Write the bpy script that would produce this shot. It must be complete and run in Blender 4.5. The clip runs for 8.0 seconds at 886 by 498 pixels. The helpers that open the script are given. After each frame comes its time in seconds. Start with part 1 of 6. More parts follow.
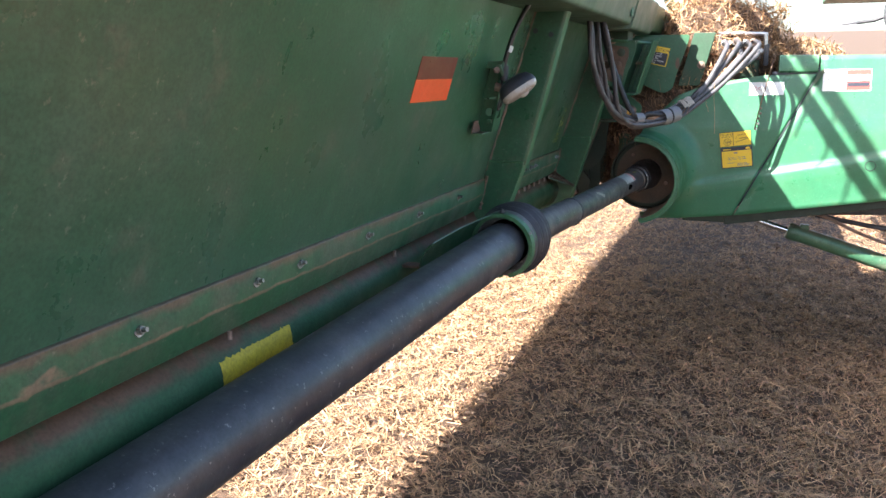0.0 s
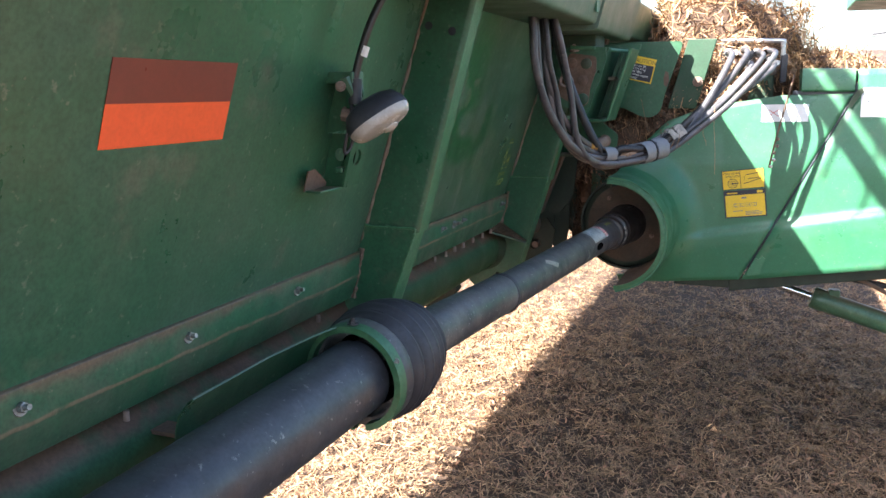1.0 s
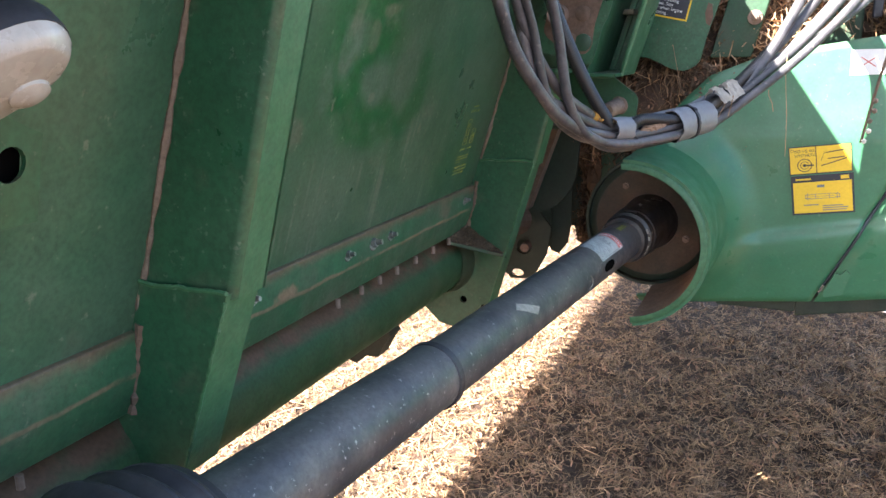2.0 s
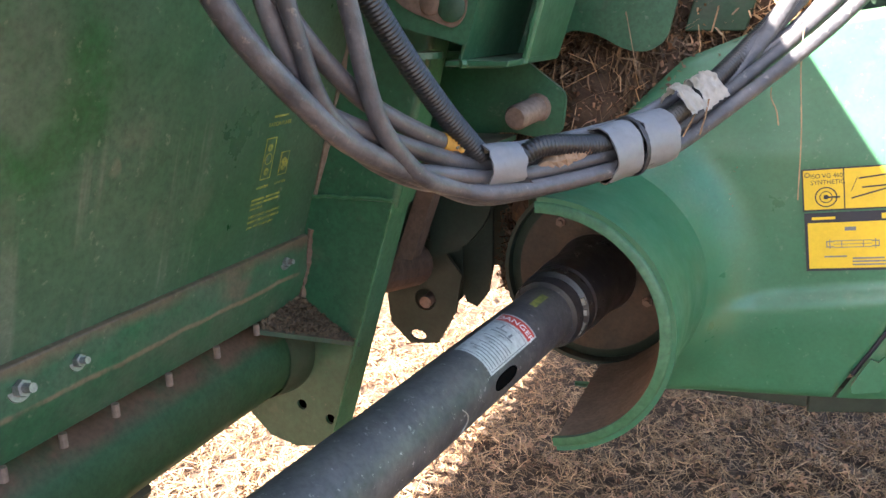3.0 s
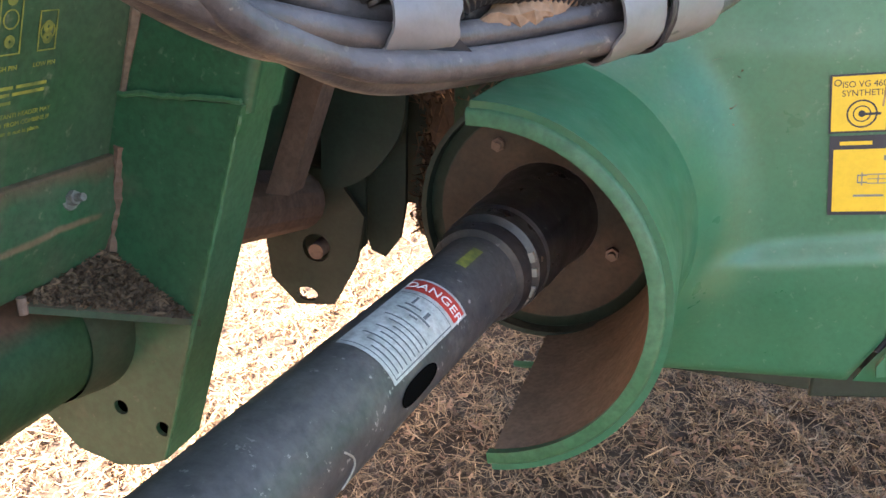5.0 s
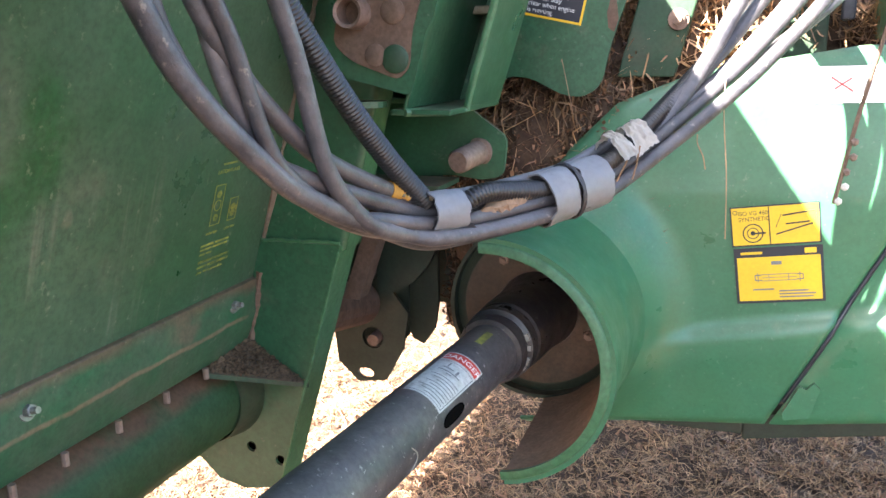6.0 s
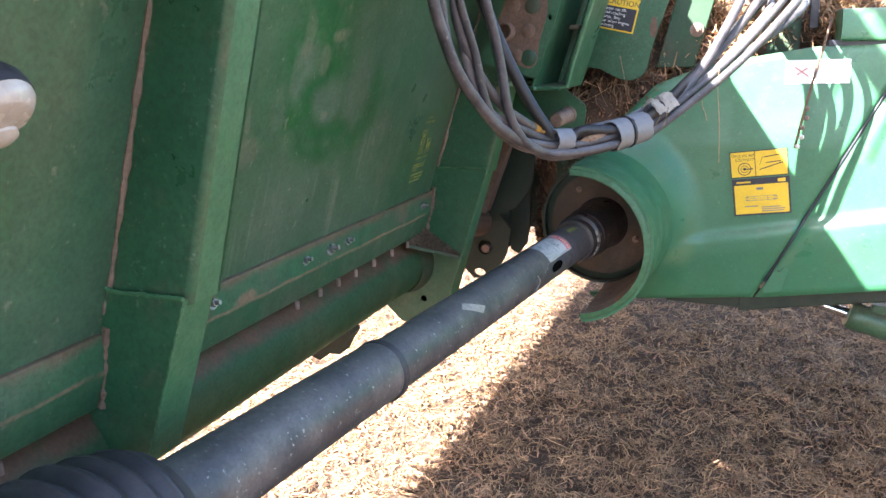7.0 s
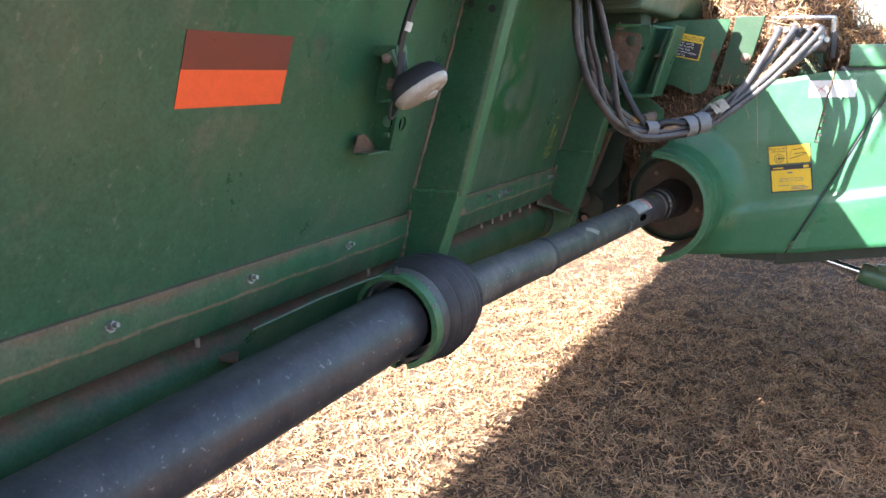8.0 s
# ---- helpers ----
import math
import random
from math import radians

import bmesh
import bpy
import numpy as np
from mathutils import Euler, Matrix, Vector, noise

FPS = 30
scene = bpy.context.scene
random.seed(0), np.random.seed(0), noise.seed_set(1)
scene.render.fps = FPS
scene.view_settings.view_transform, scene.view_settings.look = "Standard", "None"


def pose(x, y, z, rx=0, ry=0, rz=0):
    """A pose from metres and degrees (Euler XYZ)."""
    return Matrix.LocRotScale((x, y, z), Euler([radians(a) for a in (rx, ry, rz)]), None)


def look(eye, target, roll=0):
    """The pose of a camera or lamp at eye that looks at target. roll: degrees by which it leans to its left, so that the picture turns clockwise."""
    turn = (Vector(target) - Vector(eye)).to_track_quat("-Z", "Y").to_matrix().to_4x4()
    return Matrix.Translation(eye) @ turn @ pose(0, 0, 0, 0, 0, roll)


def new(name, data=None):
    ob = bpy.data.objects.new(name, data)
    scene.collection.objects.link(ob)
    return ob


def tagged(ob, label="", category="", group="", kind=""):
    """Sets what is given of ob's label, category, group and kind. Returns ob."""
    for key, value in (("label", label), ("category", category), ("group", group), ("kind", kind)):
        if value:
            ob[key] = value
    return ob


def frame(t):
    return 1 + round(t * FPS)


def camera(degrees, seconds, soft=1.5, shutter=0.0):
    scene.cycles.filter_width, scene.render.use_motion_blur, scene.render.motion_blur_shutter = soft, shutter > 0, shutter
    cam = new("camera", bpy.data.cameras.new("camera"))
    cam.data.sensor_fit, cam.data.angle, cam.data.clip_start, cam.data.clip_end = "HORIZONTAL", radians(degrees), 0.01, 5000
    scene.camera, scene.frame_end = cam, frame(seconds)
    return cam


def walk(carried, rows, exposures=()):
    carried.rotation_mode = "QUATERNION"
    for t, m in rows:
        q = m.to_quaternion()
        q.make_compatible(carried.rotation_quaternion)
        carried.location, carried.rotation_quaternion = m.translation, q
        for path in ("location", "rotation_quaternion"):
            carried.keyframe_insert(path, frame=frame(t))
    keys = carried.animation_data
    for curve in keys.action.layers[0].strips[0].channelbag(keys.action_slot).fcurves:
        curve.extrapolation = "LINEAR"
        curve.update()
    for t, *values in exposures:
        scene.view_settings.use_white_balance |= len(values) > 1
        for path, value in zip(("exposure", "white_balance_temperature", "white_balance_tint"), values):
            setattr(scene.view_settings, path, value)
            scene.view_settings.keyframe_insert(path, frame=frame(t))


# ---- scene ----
cam = camera(56.1, 8.0, soft=1.5)
PATH = [
    (0, (0.058, -0.315, 1.571), (-0.632, 1.515, 1.154), -0.2),
    (0.5, (0.049, 0.2, 1.571), (-0.687, 2.013, 1.155), 0.5),
    (1, (0.026, 0.741, 1.57), (-0.682, 2.573, 1.193), -0.0),
    (1.2, (0.008, 0.951, 1.562), (-0.745, 2.77, 1.206), 0.2),
    (2.3, (-0.129, 1.903, 1.53), (-0.888, 3.686, 1.035), -1.0),
    (2.5, (-0.126, 2.072, 1.532), (-0.93, 3.842, 1.063), -0.7),
    (3, (-0.132, 2.444, 1.525), (-0.89, 4.217, 0.994), -0.9),
    (3.5, (-0.168, 2.719, 1.525), (-0.905, 4.5, 0.993), -0.2),
    (4, (-0.171, 2.829, 1.502), (-0.865, 4.581, 0.833), -1.2),
    (4.2, (-0.208, 2.848, 1.448), (-0.852, 4.608, 0.75), -0.6),
    (5.3, (-0.258, 2.792, 1.41), (-0.799, 4.604, 0.761), 0.8),
    (5.5, (-0.247, 2.735, 1.447), (-0.766, 4.567, 0.836), -0.0),
    (5.7, (-0.213, 2.639, 1.507), (-0.742, 4.49, 0.967), -0.8),
    (6, (-0.123, 2.415, 1.546), (-0.763, 4.254, 1.088), -0.8),
    (6.5, (-0.086, 2.007, 1.551), (-0.841, 3.809, 1.122), -0.7),
    (7, (-0.008, 1.58, 1.573), (-0.731, 3.382, 1.094), -1.0),
    (7.5, (0.104, 1.124, 1.555), (-0.719, 2.886, 1.089), 0.3),
    (8, (0.143, 0.614, 1.544), (-0.71, 2.376, 1.134), -0.3),
]
EXPOSURES = [(0, 2.84, 6300, 9), (1.2, 3.06, 6250, 9), (2.3, 3.54, 6600, 11), (4.2, 3.70, 6850, 12), (5.5, 3.88, 6750, 12), (6.2, 4.00, 6700, 13), (6.6, 3.92, 6600, 13), (7.2, 3.50, 6350, 13), (8, 3.10, 6400, 10)]
walk(cam, [(t, look(eye, target, roll)) for t, eye, target, roll in PATH], EXPOSURES)

# ---- light ----
SUN_WAY = Vector((-1.0, -1.39, 1.40)).normalized()
world = bpy.data.worlds.new("sky")
scene.world = world
world.use_nodes = True
wn = world.node_tree.nodes
sky = wn.new("ShaderNodeTexSky")
sky.sky_type = "NISHITA"
sky.sun_disc = False
sky.sun_elevation = math.asin(SUN_WAY.z)
sky.sun_rotation = math.atan2(SUN_WAY.x, SUN_WAY.y)
sky.dust_density = 2.0
world.node_tree.links.new(sky.outputs["Color"], wn["Background"].inputs["Color"])
wn["Background"].inputs["Strength"].default_value = 0.070
sun = new("sun", bpy.data.lights.new("sun", "SUN"))
sun.data.energy = 5.0
sun.data.angle = radians(0.55)
sun.data.color = (1.0, 0.96, 0.90)
sun.matrix_world = Matrix.Translation((-6, -6, 9)) @ (-SUN_WAY).to_track_quat("-Z", "Y").to_matrix().to_4x4()

# ---- materials ----
def mat(name, base, rough=0.5, metal=0.0, grain=None, grain_scale=30.0, grain_amount=0.5, stain=None, stain_scale=4.0, stain_amount=0.4,
        stretch=(1, 1, 1), bump=0.1, bump_scale=60.0, dust=None, dust_amount=0.0, specks=None, speck_scale=90.0, speck_amount=0.0, island=0.0, obj=0.0, spec=0.5,
        stain_range=(0.45, 0.72), dust_range=(0.35, 0.95), dabs=None, dab_scale=12.0, dab_amount=0.0,
        blots=(), drips=None, band=None, line=None, grit=0.45):
    """Base colour with fine grain, broad stains, small specks and settled dust on upward faces."""
    m = bpy.data.materials.new(name)
    m.use_nodes = True
    nt = m.node_tree
    N, L = nt.nodes, nt.links
    b = N["Principled BSDF"]
    b.inputs["Roughness"].default_value = rough
    b.inputs["Metallic"].default_value = metal
    b.inputs["Specular IOR Level"].default_value = spec
    tc = N.new("ShaderNodeTexCoord")
    mp = N.new("ShaderNodeMapping")
    mp.inputs["Scale"].default_value = stretch
    L.new(tc.outputs["Object"], mp.inputs["Vector"])

    def noise_tex(scale, detail=6.0, vec=None):
        n = N.new("ShaderNodeTexNoise")
        n.inputs["Scale"].default_value = scale
        n.inputs["Detail"].default_value = detail
        n.inputs["Roughness"].default_value = 0.62
        L.new(vec or mp.outputs["Vector"], n.inputs["Vector"])
        return n.outputs["Fac"]

    def ramp(fac, lo, hi, top=1.0):
        r = N.new("ShaderNodeMapRange")
        r.inputs["From Min"].default_value = lo
        r.inputs["From Max"].default_value = hi
        r.inputs["To Max"].default_value = top
        L.new(fac, r.inputs["Value"])
        return r.outputs["Result"]

    def mix(fac, a, c):
        x = N.new("ShaderNodeMix")
        x.data_type = "RGBA"
        L.new(fac, x.inputs[0])
        if isinstance(a, tuple):
            x.inputs[6].default_value = (*a, 1)
        else:
            L.new(a, x.inputs[6])
        x.inputs[7].default_value = (*c, 1)
        return x.outputs[2]

    col = base
    col = mix(ramp(noise_tex(grain_scale), 0.35, 0.75, grain_amount), col, grain or tuple(c * 0.6 for c in base))
    if stain:
        col = mix(ramp(noise_tex(stain_scale), *stain_range, stain_amount), col, stain)
    if dabs:
        col = mix(ramp(noise_tex(dab_scale, 4.0, tc.outputs["Object"]), 0.60, 0.72, dab_amount), col, dabs)
    if blots or drips or band or line:
        where = N.new("ShaderNodeNewGeometry").outputs["Position"]
        warp = N.new("ShaderNodeTexNoise")
        warp.inputs["Scale"].default_value = 16.0
        warp.inputs["Detail"].default_value = 6.0
        L.new(where, warp.inputs["Vector"])
        bent = N.new("ShaderNodeVectorMath")
        bent.operation = "MULTIPLY_ADD"
        L.new(warp.outputs["Color"], bent.inputs[0])
        bent.inputs[1].default_value = (0.0, 0.07, 0.07)
        L.new(where, bent.inputs[2])
        bent = bent.outputs["Vector"]

        def times(a, c):
            x = N.new("ShaderNodeMath")
            x.operation = "MULTIPLY"
            L.new(a, x.inputs[0])
            L.new(c, x.inputs[1])
            return x.outputs[0]

    for (cy, cz), (ry, rz), colour, amount in blots:
        # a stain with a ragged edge round a place on the wall
        p = N.new("ShaderNodeMapping")
        p.vector_type = "POINT"
        p.inputs["Location"].default_value = (0, -(cy + 0.035) / ry, -(cz + 0.035) / rz)
        p.inputs["Scale"].default_value = (0, 1 / ry, 1 / rz)
        L.new(bent, p.inputs["Vector"])
        ln = N.new("ShaderNodeVectorMath")
        ln.operation = "LENGTH"
        L.new(p.outputs["Vector"], ln.inputs[0])
        spot = N.new("ShaderNodeMapRange")
        spot.inputs["From Min"].default_value = 1.15
        spot.inputs["From Max"].default_value = 0.65
        spot.inputs["To Max"].default_value = amount
        L.new(ln.outputs["Value"], spot.inputs["Value"])
        col = mix(times(spot.outputs["Result"], ramp(noise_tex(38.0, 5.0, where), 0.28, 0.52)), col, colour)
    if drips:
        colour, amount, top = drips
        run = N.new("ShaderNodeMapping")
        run.inputs["Scale"].default_value = (1, 55, 1.3)
        L.new(where, run.inputs["Vector"])
        zz = N.new("ShaderNodeSeparateXYZ")
        L.new(bent, zz.inputs[0])
        fall = times(ramp(noise_tex(1.0, 2.0, run.outputs["Vector"]), 0.56, 0.66, amount), ramp(noise_tex(7.0, 3.0, where), 0.42, 0.62))
        col = mix(times(fall, ramp(zz.outputs["Z"], top + 0.06, top)), col, colour)
    if band:
        colour, z0, z1, amount = band
        zz = N.new("ShaderNodeSeparateXYZ")
        fray = N.new("ShaderNodeVectorMath")
        fray.operation = "MULTIPLY_ADD"
        L.new(warp.outputs["Color"], fray.inputs[0])
        fray.inputs[1].default_value = (0.0, 0.0, 0.045)
        L.new(where, fray.inputs[2])
        L.new(fray.outputs["Vector"], zz.inputs[0])
        col = mix(ramp(zz.outputs["Z"], z0 + 0.0225, z1 + 0.0225, amount), col, colour)
    if line:
        # dirt gathered along a fold
        colour, z0, half, amount = line
        zz = N.new("ShaderNodeSeparateXYZ")
        fray = N.new("ShaderNodeVectorMath")
        fray.operation = "MULTIPLY_ADD"
        L.new(warp.outputs["Color"], fray.inputs[0])
        fray.inputs[1].default_value = (0.0, 0.0, 0.016)
        L.new(where, fray.inputs[2])
        L.new(fray.outputs["Vector"], zz.inputs[0])
        off = N.new("ShaderNodeMath")
        off.operation = "SUBTRACT"
        L.new(zz.outputs["Z"], off.inputs[0])
        off.inputs[1].default_value = z0 + 0.008
        far = N.new("ShaderNodeMath")
        far.operation = "ABSOLUTE"
        L.new(off.outputs[0], far.inputs[0])
        col = mix(times(ramp(far.outputs[0], half * 1.5, half * 0.5, amount), ramp(noise_tex(22.0, 4.0, where), 0.30, 0.46)), col, colour)
    if specks:
        col = mix(ramp(noise_tex(speck_scale, 3.0, tc.outputs["Object"]), 0.64, 0.72, speck_amount), col, specks)
    rough_out = None
    if dust:
        geo = N.new("ShaderNodeNewGeometry")
        sep = N.new("ShaderNodeSeparateXYZ")
        L.new(geo.outputs["Normal"], sep.inputs[0])
        up = ramp(sep.outputs["Z"], *dust_range, dust_amount)
        mul = N.new("ShaderNodeMath")
        mul.operation = "MULTIPLY"
        L.new(up, mul.inputs[0])
        L.new(ramp(noise_tex(14.0), 0.25, 0.6), mul.inputs[1])
        col = mix(mul.outputs[0], col, dust)
    if grit:
        # fine dirt and scuffs at two scales
        dim = N.new("ShaderNodeMix")
        dim.data_type = "RGBA"
        dim.blend_type = "MULTIPLY"
        L.new(ramp(noise_tex(150.0, 3.0, tc.outputs["Object"]), 0.40, 0.68, grit), dim.inputs[0])
        if isinstance(col, tuple):
            dim.inputs[6].default_value = (*col, 1)
        else:
            L.new(col, dim.inputs[6])
        dim.inputs[7].default_value = (0.42, 0.40, 0.38, 1)
        glow = N.new("ShaderNodeMix")
        glow.data_type = "RGBA"
        glow.blend_type = "MULTIPLY"
        L.new(ramp(noise_tex(33.0, 5.0, tc.outputs["Object"]), 0.42, 0.66, grit), glow.inputs[0])
        L.new(dim.outputs[2], glow.inputs[6])
        glow.inputs[7].default_value = (1.5, 1.42, 1.45, 1)
        col = glow.outputs[2]
    if island or obj:
        src = N.new("ShaderNodeNewGeometry").outputs["Random Per Island"] if island else N.new("ShaderNodeObjectInfo").outputs["Random"]
        amount = island or obj
        hsv = N.new("ShaderNodeHueSaturation")
        L.new(ramp(src, 0.0, 1.0), hsv.inputs["Value"])
        hsv.inputs["Value"].links[0].from_node.inputs["To Min"].default_value = 1.0 - amount
        hsv.inputs["Value"].links[0].from_node.inputs["To Max"].default_value = 1.0 + amount
        L.new(col, hsv.inputs["Color"])
        col = hsv.outputs["Color"]
    L.new(col, b.inputs["Base Color"])
    L.new(ramp(noise_tex(stain_scale * 2.3), 0.3, 0.7), b.inputs["Roughness"])
    rr = b.inputs["Roughness"].links[0].from_node
    rr.inputs["To Min"].default_value = max(0.05, rough - 0.1)
    rr.inputs["To Max"].default_value = min(1.0, rough + 0.15)
    if bump:
        bp = N.new("ShaderNodeBump")
        bp.inputs["Strength"].default_value = bump
        bp.inputs["Distance"].default_value = 0.004
        L.new(noise_tex(bump_scale, 4.0), bp.inputs["Height"])
        L.new(bp.outputs["Normal"], b.inputs["Normal"])
    return m


BROWN = (0.16, 0.10, 0.065)
DUST = (0.30, 0.22, 0.15)
GREEN = (0.026, 0.108, 0.050)
M = {}
M["green"] = mat("green_paint", (0.020, 0.102, 0.047), 0.33, grain=(0.042, 0.10, 0.056), grain_scale=9, grain_amount=0.6, stain=(0.080, 0.125, 0.086), stain_scale=2.2, stain_amount=0.50,
                 stain_range=(0.33, 0.66), specks=(0.20, 0.22, 0.16), speck_scale=48, speck_amount=0.55, dabs=(0.13, 0.14, 0.095), dab_scale=9, dab_amount=0.5, dust=BROWN, dust_amount=0.9, bump=0.06)
CLEAN = (0.009, 0.085, 0.024)
HAZE = (0.072, 0.118, 0.078)
SPLAT = (0.125, 0.138, 0.092)
WALL_STAINS = [
    ((2.785, 1.555), (0.125, 0.115), CLEAN, 1.0), ((2.875, 1.415), (0.14, 0.040), CLEAN, 0.9), ((2.735, 1.485), (0.075, 0.055), CLEAN, 1.0),
    ((3.015, 1.475), (0.05, 0.06), CLEAN, 0.8), ((2.80, 1.70), (0.13, 0.11), CLEAN, 0.8), ((2.60, 1.66), (0.10, 0.06), CLEAN, 0.5),
    ((2.742, 1.535), (0.034, 0.052), HAZE, 1.0), ((2.842, 1.480), (0.058, 0.048), HAZE, 0.9), ((2.955, 1.500), (0.055, 0.065), HAZE, 0.85), ((2.80, 1.553), (0.028, 0.018), SPLAT, 0.6),
    ((2.735, 1.580), (0.016, 0.05), SPLAT, 0.5), ((2.57, 1.539), (0.013, 0.015), SPLAT, 1.0), ((2.848, 1.588), (0.022, 0.012), SPLAT, 0.7), ((2.621, 1.418), (0.040, 0.026), SPLAT, 0.65),
    ((2.615, 1.470), (0.007, 0.024), SPLAT, 0.8), ((2.728, 1.452), (0.006, 0.011), SPLAT, 0.9), ((3.066, 1.385), (0.009, 0.014), SPLAT, 0.7), ((2.832, 1.455), (0.012, 0.010), SPLAT, 0.7),
    ((2.583, 1.311), (0.011, 0.022), SPLAT, 0.7), ((2.555, 1.251), (0.010, 0.010), SPLAT, 0.7), ((2.69, 1.48), (0.03, 0.04), HAZE, 0.8)]
M["green_streak"] = mat("streaked_green_paint", (0.033, 0.098, 0.046), 0.36, grain=(0.042, 0.100, 0.056), grain_scale=13, grain_amount=0.7, stain=(0.076, 0.118, 0.078), stain_scale=3.2,
                        stain_amount=0.75, stain_range=(0.40, 0.66), specks=(0.22, 0.24, 0.17), speck_scale=60, speck_amount=0.5,
                        dabs=(0.12, 0.14, 0.095), dab_scale=10, dab_amount=0.45, blots=WALL_STAINS, drips=((0.15, 0.17, 0.125), 0.65, 1.42), bump=0.06)
M["beam"] = mat("dusty_beam_paint", (0.060, 0.120, 0.075), 0.45, grain=(0.10, 0.14, 0.105), grain_scale=7, grain_amount=0.7, stain=(0.14, 0.165, 0.125), stain_scale=3, stain_amount=0.6, specks=(0.25, 0.26, 0.2), speck_amount=0.5, bump=0.06)
M["ledge"] = mat("dirty_ledge_paint", (0.026, 0.105, 0.048), 0.45, grain=(0.05, 0.10, 0.058), grain_scale=14, grain_amount=0.7, stain=(0.10, 0.105, 0.072), stain_scale=7, stain_amount=0.5, stain_range=(0.46, 0.66),
                 specks=(0.2, 0.2, 0.14), speck_amount=0.5, dust=(0.13, 0.085, 0.055), dust_amount=0.2, band=((0.125, 0.080, 0.052), 1.197, 1.213, 0.85), line=((0.20, 0.145, 0.09), 1.163, 0.0031, 0.9),
                 blots=[((0.465, 1.171), (0.035, 0.011), (0.20, 0.145, 0.09), 1.0), ((2.67, 1.170), (0.03, 0.010), (0.20, 0.14, 0.085), 1.0), ((2.56, 1.185), (0.03, 0.02), (0.125, 0.085, 0.055), 0.8), ((3.30, 1.19), (0.04, 0.02), (0.15, 0.11, 0.075), 0.7)], bump=0.08)
# top strip is brown dust, its dark tone also painting the shade under the ledge
M["green_tube"] = mat("dusty_shaded_green_tube", (0.022, 0.078, 0.033), 0.55, grain=(0.036, 0.078, 0.038), grain_scale=9, stain=(0.058, 0.082, 0.045), stain_scale=5.0, stain_amount=0.5, dust=(0.105, 0.060, 0.036), dust_amount=1.4, dust_range=(0.43, 0.70), bump=0.08, spec=0.25)
M["cover"] = mat("moulded_green_plastic", (0.033, 0.140, 0.070), 0.34, grain=(0.034, 0.118, 0.060), grain_scale=7, stain=(0.060, 0.142, 0.064), stain_scale=4, stain_amount=0.45,
                 specks=(0.2, 0.26, 0.18), speck_scale=105, speck_amount=0.3, dabs=(0.10, 0.155, 0.080), dab_scale=11, dab_amount=0.35, dust=(0.2, 0.22, 0.14), dust_amount=0.5, bump=0.05, grit=0.2)
M["bell_dirt"] = mat("tan_dried_dirt", (0.27, 0.175, 0.11), 0.9, grain=(0.17, 0.10, 0.062), grain_scale=12, grain_amount=0.8, stain=(0.33, 0.23, 0.155), stain_scale=9, bump=0.25)
M["bell"] = mat("dusty_moulded_plastic", (0.031, 0.130, 0.063), 0.40, grain=(0.034, 0.120, 0.060), grain_scale=8, stain=(0.085, 0.145, 0.072), stain_scale=7, stain_amount=0.6, stain_range=(0.48, 0.7),
                specks=(0.2, 0.26, 0.18), speck_scale=105, speck_amount=0.4, bump=0.06, grit=0.22)
M["plate_green"] = mat("clean_green_paint", (0.019, 0.086, 0.040), 0.36, grain=(0.026, 0.088, 0.042), grain_scale=18, grain_amount=0.7, stain=(0.050, 0.098, 0.052), stain_scale=5, stain_amount=0.55,
                       specks=(0.16, 0.19, 0.14), speck_scale=85, speck_amount=0.5, dabs=(0.10, 0.10, 0.065), dab_scale=13, dab_amount=0.4, dust=BROWN, dust_amount=0.6, bump=0.08)
M["shield_dark"] = mat("black_plastic_tube", (0.024, 0.026, 0.033), 0.40, grain=(0.045, 0.047, 0.054), grain_scale=13, stain=(0.085, 0.083, 0.082), stain_scale=6, stain_amount=0.6,
                       specks=(0.28, 0.27, 0.25), speck_scale=80, speck_amount=0.6, dust=(0.075, 0.075, 0.078), dust_amount=0.4, bump=0.08)
# matt black that paints in the darkness inside holes
M["void"] = mat("painted_hole_dark", (0.004, 0.004, 0.004), 1.0, spec=0.0, bump=0.0, grit=0.12)
M["mud"] = mat("dried_mud", (0.20, 0.145, 0.105), 0.9, grain=(0.11, 0.08, 0.06), grain_scale=25, stain=(0.06, 0.075, 0.045), stain_scale=9, stain_amount=0.5, bump=0.3)
M["edge"] = mat("worn_and_lit_green_edge", (0.036, 0.126, 0.054), 0.5, grain=(0.09, 0.17, 0.09), grain_scale=40, bump=0.15)
M["dark_green"] = mat("dirty_dark_green", (0.014, 0.055, 0.024), 0.6, grain=(0.03, 0.045, 0.028), grain_scale=16, stain=(0.09, 0.065, 0.045), stain_scale=6, stain_amount=0.7, dust=BROWN, dust_amount=0.9)
# near-black green for the hanging lugs, recessed plates, lower rail and gearbox rim
M["near_black"] = mat("near_black_green", (0.012, 0.026, 0.015), 0.55, grain=(0.018, 0.026, 0.016), grain_scale=20, grain_amount=0.8, stain=(0.030, 0.034, 0.022), stain_scale=9, stain_amount=0.6, dust=BROWN, dust_amount=0.4, bump=0.25)
M["rust"] = mat("rust_brown_dirt", (0.135, 0.085, 0.058), 0.85, grain=(0.07, 0.045, 0.032), grain_scale=45, stain=(0.22, 0.14, 0.095), stain_scale=12, bump=0.4)
M["seam_dirt"] = mat("dried_dirt_seam", (0.20, 0.140, 0.088), 0.9, grain=(0.1, 0.12, 0.07), grain_scale=25, grain_amount=0.9, bump=0.4)
